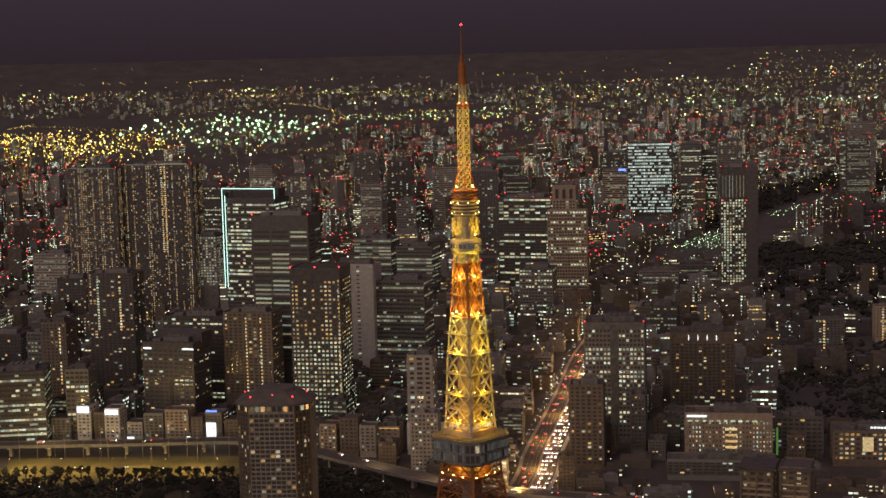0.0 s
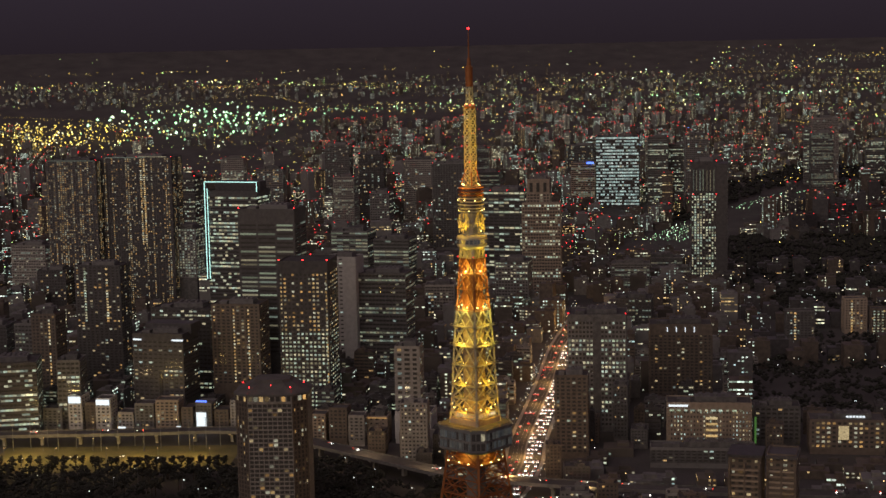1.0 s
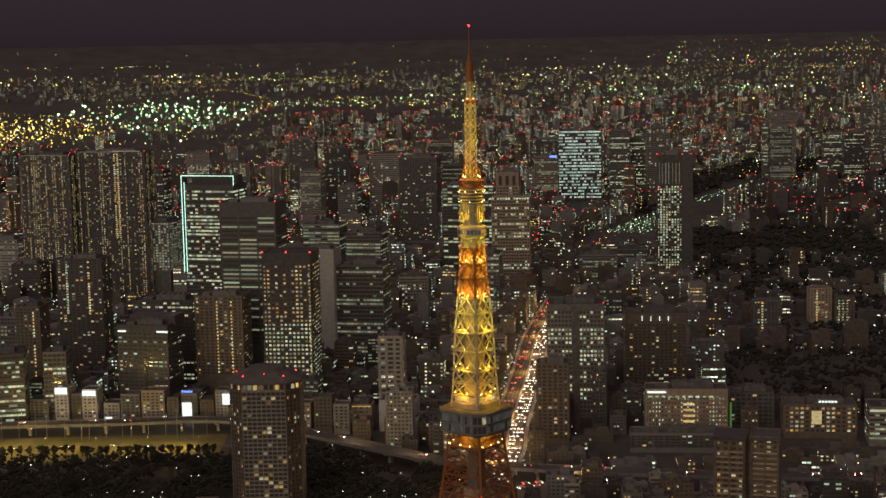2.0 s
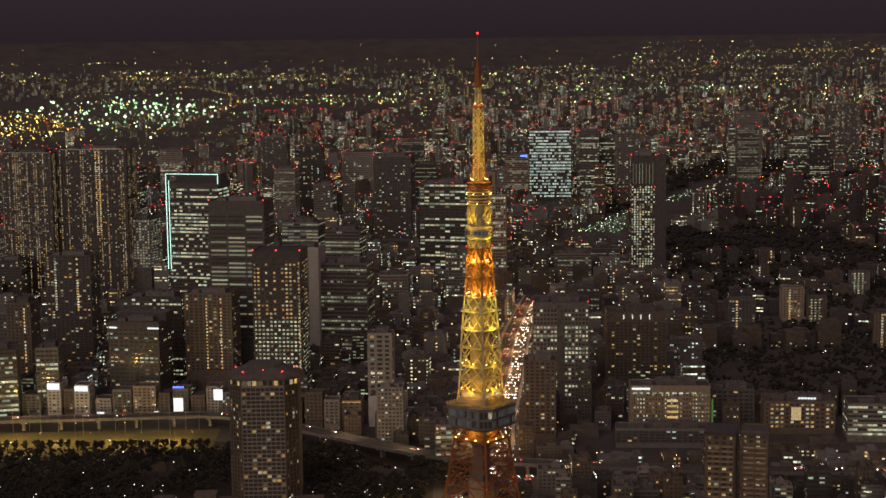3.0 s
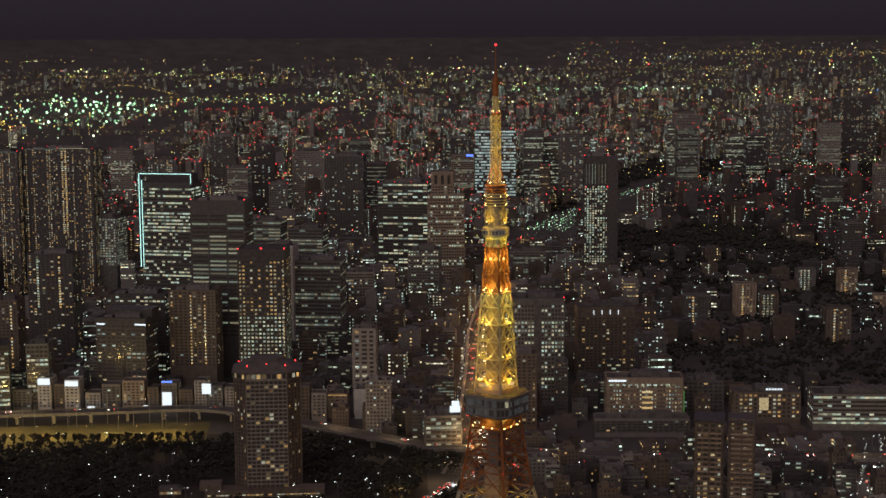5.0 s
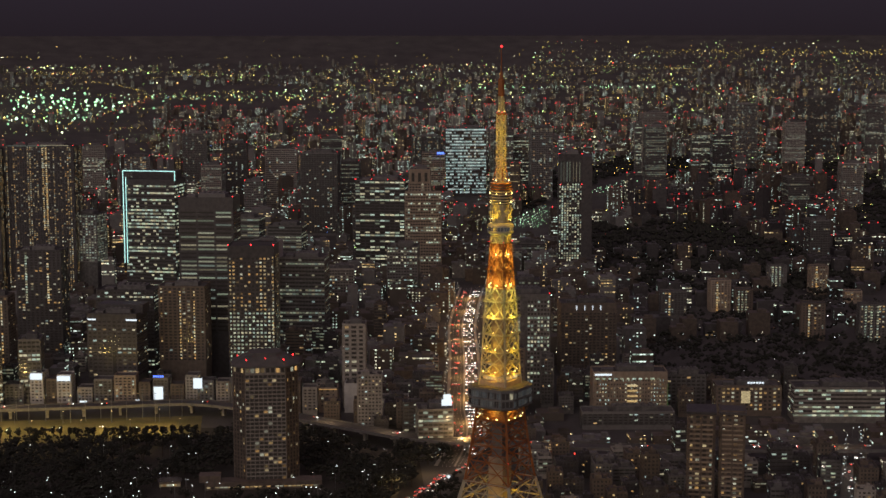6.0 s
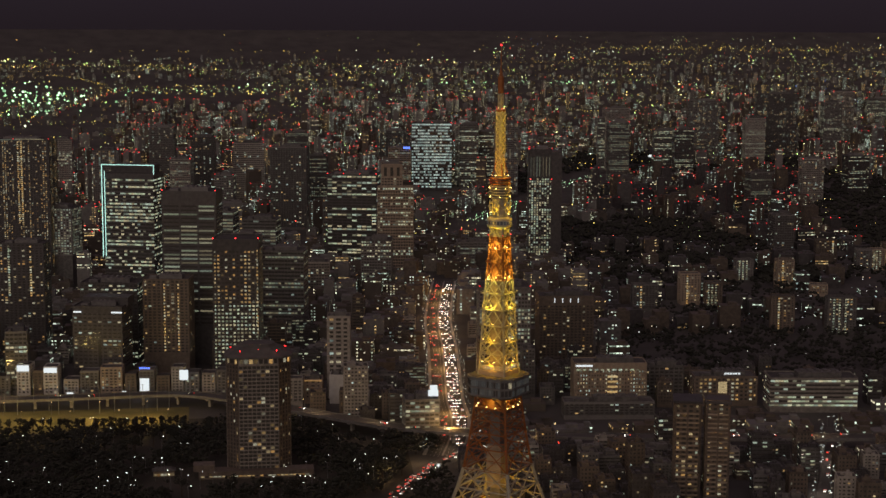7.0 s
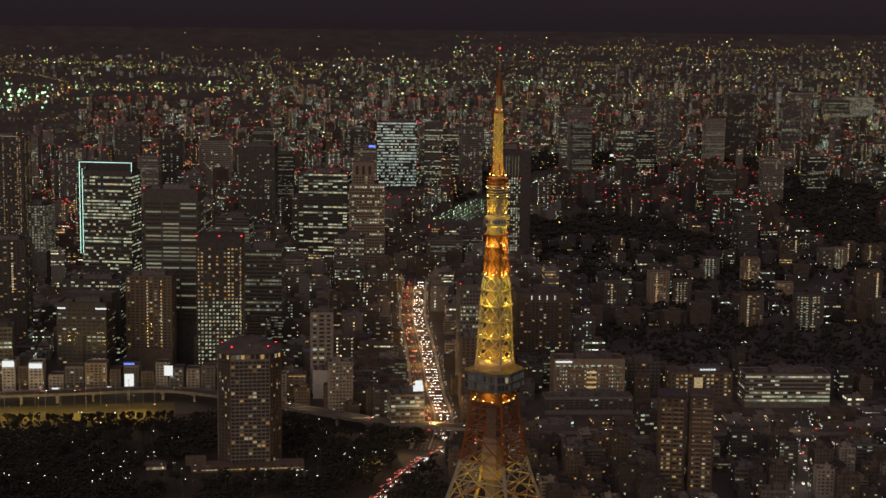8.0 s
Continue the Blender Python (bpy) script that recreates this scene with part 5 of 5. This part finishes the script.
for x0, y0, x1, y1 in ((138, 1830, 205, 2114), (168, 1972, 242, 2248)):
    for i in range(17):
        px, py, pz, s = settle(x0 + (x1 - x0) * i / 16, y0 + (y1 - y0) * i / 16)
        yard.gem(px, py, pz + 10 * s, rng.uniform(0.55, 0.8))
tagged(part("yard_lamps", yard, M["green"]), "rows of greenish lamps over the rail yard", "lamps", kind="stuff")

# ---------------------------------------------------------------- woods, park trees and the lamp-lit lawn
tagged(part("ground", Shape().box(-250, 265, -0.9, 430, 330, 1.0), M["soil"]), "dark park soil under the trees", "ground", kind="structure")
tagged(part("lawn", Shape().box(-318, 428, -0.8, 196, 84, 1.0, radians(3)), M["grass"]), "dry lawn lit yellow by lamps", "lawn", kind="structure")


def tree(seed, h):
    r = random.Random(seed)
    t = thing("tree", "dark leafy park tree at night", "tree", group="park trees")
    tr = Shape().ring(0, 0, [(0, 0.45), (h * 0.3, 0.32), (h * 0.6, 0.18), (h * 0.8, 0.08)], 7)
    for i in range(6):
        a = i * 2.4
        z = h * (0.3 + 0.07 * i)
        tr.beam((0, 0, z), (math.cos(a) * h * 0.26, math.sin(a) * h * 0.26, z + h * 0.2), 0.18)
    part("trunk", tr, M["bark"], t)
    cr = Shape()
    hubs = [(r.gauss(0, h * 0.17), r.gauss(0, h * 0.17), h * r.uniform(0.45, 0.9), h * r.uniform(0.10, 0.2)) for i in range(9)]
    for x, y, z, s in hubs:
        for i in range(22):
            v = Vector((r.gauss(0, 1), r.gauss(0, 1), r.gauss(0, 0.8))).normalized() * s * r.uniform(0.5, 1.1)
            cr.gem(x + v.x, y + v.y, z + v.z, r.uniform(0.35, 0.8), sq=r.uniform(0.5, 0.9))
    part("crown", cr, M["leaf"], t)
    return t


TREES = [tree(i, h) for i, h in enumerate((11, 14, 17, 9))]
first = set()


def plant_tree(x, y, k):
    m = pose(x, y, 0, 0, 0, rng.uniform(0, 360))
    if k not in first:
        first.add(k)
        TREES[k].matrix_basis = m
    else:
        copy_thing(TREES[k], m)


for i in range(26):
    plant_tree(-400 + i * 7.2 + rng.uniform(-2, 2), 404 + rng.uniform(-3, 3), 3)
count = 0
while count < 140:
    x, y = rng.uniform(-420, -8), rng.uniform(150, 400)
    if not wooded(x, y) or near_line(x, y, BEND, 13) or near_line(x, y, HIGH, 14) or math.hypot(x + 158, y - 258) < 45 or (abs(x + 227) < 15 and 195 < y < 259) or (-215 < x < -110 and 200 < y < 250) or (x < -205 and y > 378):
        continue
    plant_tree(x, y, rng.choice((0, 0, 1, 1, 2)))
    count += 1
canopy = Shape()
for i in range(4200):
    x, y = rng.uniform(205, 1000), rng.uniform(520, 1330)
    if not wooded(x, y) or any((x - a) ** 2 + (y - b) ** 2 < r * r for a, b, r in TAKEN):
        continue
    hh = 8 + 7 * noise.noise((x / 25, y / 25, 0)) + rng.uniform(-1, 3)
    for k in range(4):
        canopy.gem(x + rng.uniform(-4, 4), y + rng.uniform(-4, 4), hh + rng.uniform(-3, 2), rng.uniform(1.4, 3.0), sq=0.7)
for i in range(9000):
    az, d = rng.uniform(0.08, 0.44), rng.uniform(2100, 4400)
    tx, ty = CX + d * math.sin(az), CY + d * math.cos(az)
    if noise.noise((az * 14, d / 700, 2)) < 0.02 or on_tracks(tx, ty):
        continue
    x, y, z, s = settle(tx, ty)
    if any((x - a) ** 2 + (y - b) ** 2 < r * r for a, b, r in TAKEN):
        continue
    for k in range(3):
        canopy.gem(x + rng.uniform(-6, 6), y + rng.uniform(-9, 9), z + (5 + 6 * noise.noise((tx / 90, ty / 90, 0)) + rng.uniform(0, 4)) * s, rng.uniform(2.5, 5.5) * s, sq=0.7)
for i in range(5200):
    x, y = rng.uniform(-430, -8), rng.uniform(135, 402)
    if not wooded(x, y) or near_line(x, y, BEND, 13) or near_line(x, y, HIGH, 15) or math.hypot(x + 158, y - 262) < 36 or (abs(x + 227) < 15 and 190 < y < 256) or (-215 < x < -110 and 196 < y < 250) or (x < -205 and y > 378 + 8 * noise.noise((x / 30, 1, 1))):
        continue
    if noise.noise((x / 45, y / 45, 7)) < -0.25:
        continue
    hh = 8 + 5 * noise.noise((x / 18, y / 18, 0)) + rng.uniform(-1, 2)
    for k in range(3):
        canopy.gem(x + rng.uniform(-3, 3), y + rng.uniform(-3, 3), hh + rng.uniform(-3, 1.5), rng.uniform(0.9, 2.0), sq=0.75)
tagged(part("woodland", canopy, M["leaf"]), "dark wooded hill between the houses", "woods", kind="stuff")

# ---------------------------------------------------------------- street lamps
def street_lamp(lens, h=9.0):
    t = thing("street_lamp", "tall street lamp with a glowing head", "street lamp", group="street lamps")
    part("pole", Shape().ring(0, 0, [(0, 0.14), (h, 0.08)], 6), M["metal"], t)
    part("arm", Shape().beam((0, 0, h - 0.1), (1.8, 0, h + 0.3), 0.12), M["metal"], t)
    part("head", Shape().gem(1.9, 0, h + 0.2, 0.42, sq=0.6), M[lens], t)
    return t


LAMPS = {}


def put_lamp(lens, x, y, yaw, z=0.0, h=9.0):
    key = (lens, h)
    m = pose(x, y, z, 0, 0, yaw)
    if key not in LAMPS:
        LAMPS[key] = street_lamp(lens, h)
        LAMPS[key].matrix_basis = m
    else:
        copy_thing(LAMPS[key], m)


for i, (x, y, h) in enumerate(along(MAIN, 48)):
    for side in (1, -1):
        put_lamp("sodium", x - math.sin(h) * 15 * side, y + math.cos(h) * 15 * side, math.degrees(h) - 90 * side)
    if i % 2 == 1:
        lamp(x, y, 11, 12000, (1.0, 0.52, 0.14), 2.0)
for x, y, h in along(HIGH, 60):
    put_lamp("sodium", x - math.sin(h) * 8.2, y + math.cos(h) * 8.2, math.degrees(h) - 90, 9.6, 8.0)
for i in range(9):
    put_lamp("sodium", -405 + i * 21, 418 + (i % 2) * 34, 90, 0, 11.0)
# Added fill for the tree row, with no lamp posts of its own.
for x, y in ((-402, 396), (-372, 392)):
    lamp(x, y, 15, 5000, (1.0, 0.72, 0.3), 1.0)
for x in (-395, -350, -300, -255):
    lamp(x, 428, 13, 14000, (1.0, 0.66, 0.16), 1.5)
for x, y in ((262, 160), (300, 250)):
    lamp(x, y, 12, 2200, (1.0, 0.8, 0.6), 1.0)
for x, y in ((-392, 470), (-110, 404), (-60, 364), (-8, 330), (300, 292)):
    lamp(x, y, 22, 4200, (1.0, 0.66, 0.3), 1.5)
for i in range(104):
    x, y = rng.uniform(-380, -20), rng.uniform(165, 250) if i % 3 else rng.uniform(165, 385)
    if wooded(x, y) and math.hypot(x + 158, y - 258) > 48 and not near_line(x, y, BEND, 12):
        put_lamp("lampw", x, y, rng.uniform(0, 360), 0, 14.0)
for i in range(60):
    x, y = rng.uniform(60, 640), rng.uniform(120, 900)
    if any((x - a) ** 2 + (y - b) ** 2 < (r + 3) ** 2 for a, b, r in TAKEN):
        continue
    put_lamp("lampw", x, y, rng.uniform(0, 360), 0, 11.0 if wooded(x, y) else 9.0)
for i, (x, y, h) in enumerate(along(SIDE, 19)):
    put_lamp("lampw", x + (5 if i % 2 else -5) + rng.uniform(-1, 1), y, rng.uniform(0, 360), 0, 9.0)
for x, y in ((-30, 268), (8, 296), (60, 306), (-58, 214)):
    lamp(x, y, 12, 3000, (1.0, 0.62, 0.24), 1.5)
mast = Shape().ring(0, 0, [(0, 0.3), (26, 0.16)], 8).box(0, 0, 25.6, 2.6, 0.5, 0.3)
for i, x in enumerate((-410, -398, -386, -372, -359, -347, -336, -324, -312, -300, -288, -275, -262, -250, -240)):
    t = thing("light_mast", "thin steel mast beside the expressway", "mast", x, 455 + (i % 3) * 8, 0, 0, group="masts")
    part("pole", mast, M["metal"], t)

shops, hill_lamps = Shape(), Shape()
for x, y, h in along(MAIN, 5.5):
    for side in (1, -1):
        if rng.random() < 0.62:
            o = side * rng.uniform(16.5, 19.5)
            shops.gem(x - math.sin(h) * o, y + math.cos(h) * o, rng.choice((3.2, 3.2, 5.5, 8.0)), rng.uniform(0.35, 0.7), sq=0.6)
for x, y, h in along(SIDE, 3.4):
    for side in (1, -1):
        if rng.random() < 0.6:
            o = side * rng.uniform(4.5, 7.5)
            shops.gem(x - math.sin(h) * o, y + math.cos(h) * o, rng.choice((3.2, 4.5, 7.0, 10.0)), rng.uniform(0.4, 0.8), sq=0.6)
tagged(part("shopfront_lamps", shops, M["shop"]), "small bright shopfront lamps along the streets", "lamps", kind="stuff")
for i in range(420):
    x, y = rng.uniform(260, 1000), rng.uniform(700, 1480)
    hill_lamps.gem(x, y, rng.uniform(9, 18), rng.uniform(0.3, 0.6))
tagged(part("hillside_lamps", hill_lamps, M["shop"]), "scattered garden and street lamps on the dark hill", "lamps", kind="stuff")

# small kiosk with a lit front in the park
kiosk = thing("pavilion", "small park pavilion with a lit front", "pavilion", -227, 245, 0, 4)
part("wall", Shape().box(0, 4, -0.2, 16, 8, 4.6), M["beige"], kiosk)
part("roof", Shape().box(0, 4, 4.4, 18, 10, 1.8, 0, taper=0.6), M["roof"], kiosk)
for i in range(6):
    part("window_pane", Shape().box(-6.5 + i * 2.6, -0.1, 0.8, 2.0, 0.15, 1.5), M["stair_dim"], kiosk)
ps = thing("sign_post", "white glowing round sign on a post", "sign", -17, 226, 0, 0)
part("post", Shape().ring(0, 0, [(0, 0.2), (9, 0.15)], 8), M["metal"], ps)
part("disc", Shape().gem(0, 0, 9.8, 1.6), M["sign"], ps)

# ---------------------------------------------------------------- traffic standing on the roads
def car():
    body = Shape().box(0, 0, 0.28, 4.4, 1.75, 0.62).box(-0.2, 0, 0.9, 2.6, 1.6, 0.6, taper=0.78)
    for u in (-1.35, 1.35):
        for v in (-0.8, 0.8):
            body.ring(u, v, [(0.0, 0.24), (0.05, 0.32), (0.55, 0.32), (0.6, 0.24)], 8, mat=1)
    c = tagged(new("car", body.mesh("car", [M["car"], M["rubber"]])), "saloon car in evening traffic with lamps on", "car", "cars on the roads")
    for v in (-0.6, 0.6):
        part("headlight", Shape().gem(2.25, v, 0.72, 0.40), M["head"], c)
        part("tail_light", Shape().gem(-2.25, v, 0.85, 0.40), M["tail"], c)
    return c


CAR = [None]


def park_car(x, y, z, yaw):
    m = pose(x, y, z, 0, 0, yaw)
    if CAR[0] is None:
        CAR[0] = car()
        CAR[0].matrix_basis = m
    else:
        copy_thing(CAR[0], m)


for lane in (2.2, 5.2, 8.2, 11.4):
    for x, y, h in along(MAIN, 13):
        if y < 318 or y > 1180:
            continue
        if rng.random() < (0.72 if y < 620 else 0.5):
            park_car(x - math.sin(h) * -lane, y + math.cos(h) * -lane, 0.11, math.degrees(h) + 180 + rng.uniform(-2, 2))
        if lane > 3 and rng.random() < 0.24:
            park_car(x - math.sin(h) * lane, y + math.cos(h) * lane, 0.11, math.degrees(h) + rng.uniform(-2, 2))
for lane in (2.0, 5.2):
    for x, y, h in along(BEND, 9.5):
        if y > 150 and rng.random() < 0.7:
            park_car(x - math.sin(h) * lane, y + math.cos(h) * lane, 0.07, math.degrees(h))
    for x, y, h in along(BEND, 14):
        if y > 150 and rng.random() < 0.6:
            park_car(x + math.sin(h) * lane, y - math.cos(h) * lane, 0.07, math.degrees(h) + 180)
    for x, y, h in along(SIDE, 23):
        if rng.random() < 0.45:
            park_car(x - math.sin(h) * (lane - 3.6), y + math.cos(h) * (lane - 3.6), 0.07, math.degrees(h) + (180 if lane < 3 else 0))
    for x, y, h in along(HIGH, 30):
        if rng.random() < 0.4:
            park_car(x - math.sin(h) * lane, y + math.cos(h) * lane, 9.61, math.degrees(h) + (0 if lane > 3 else 180))
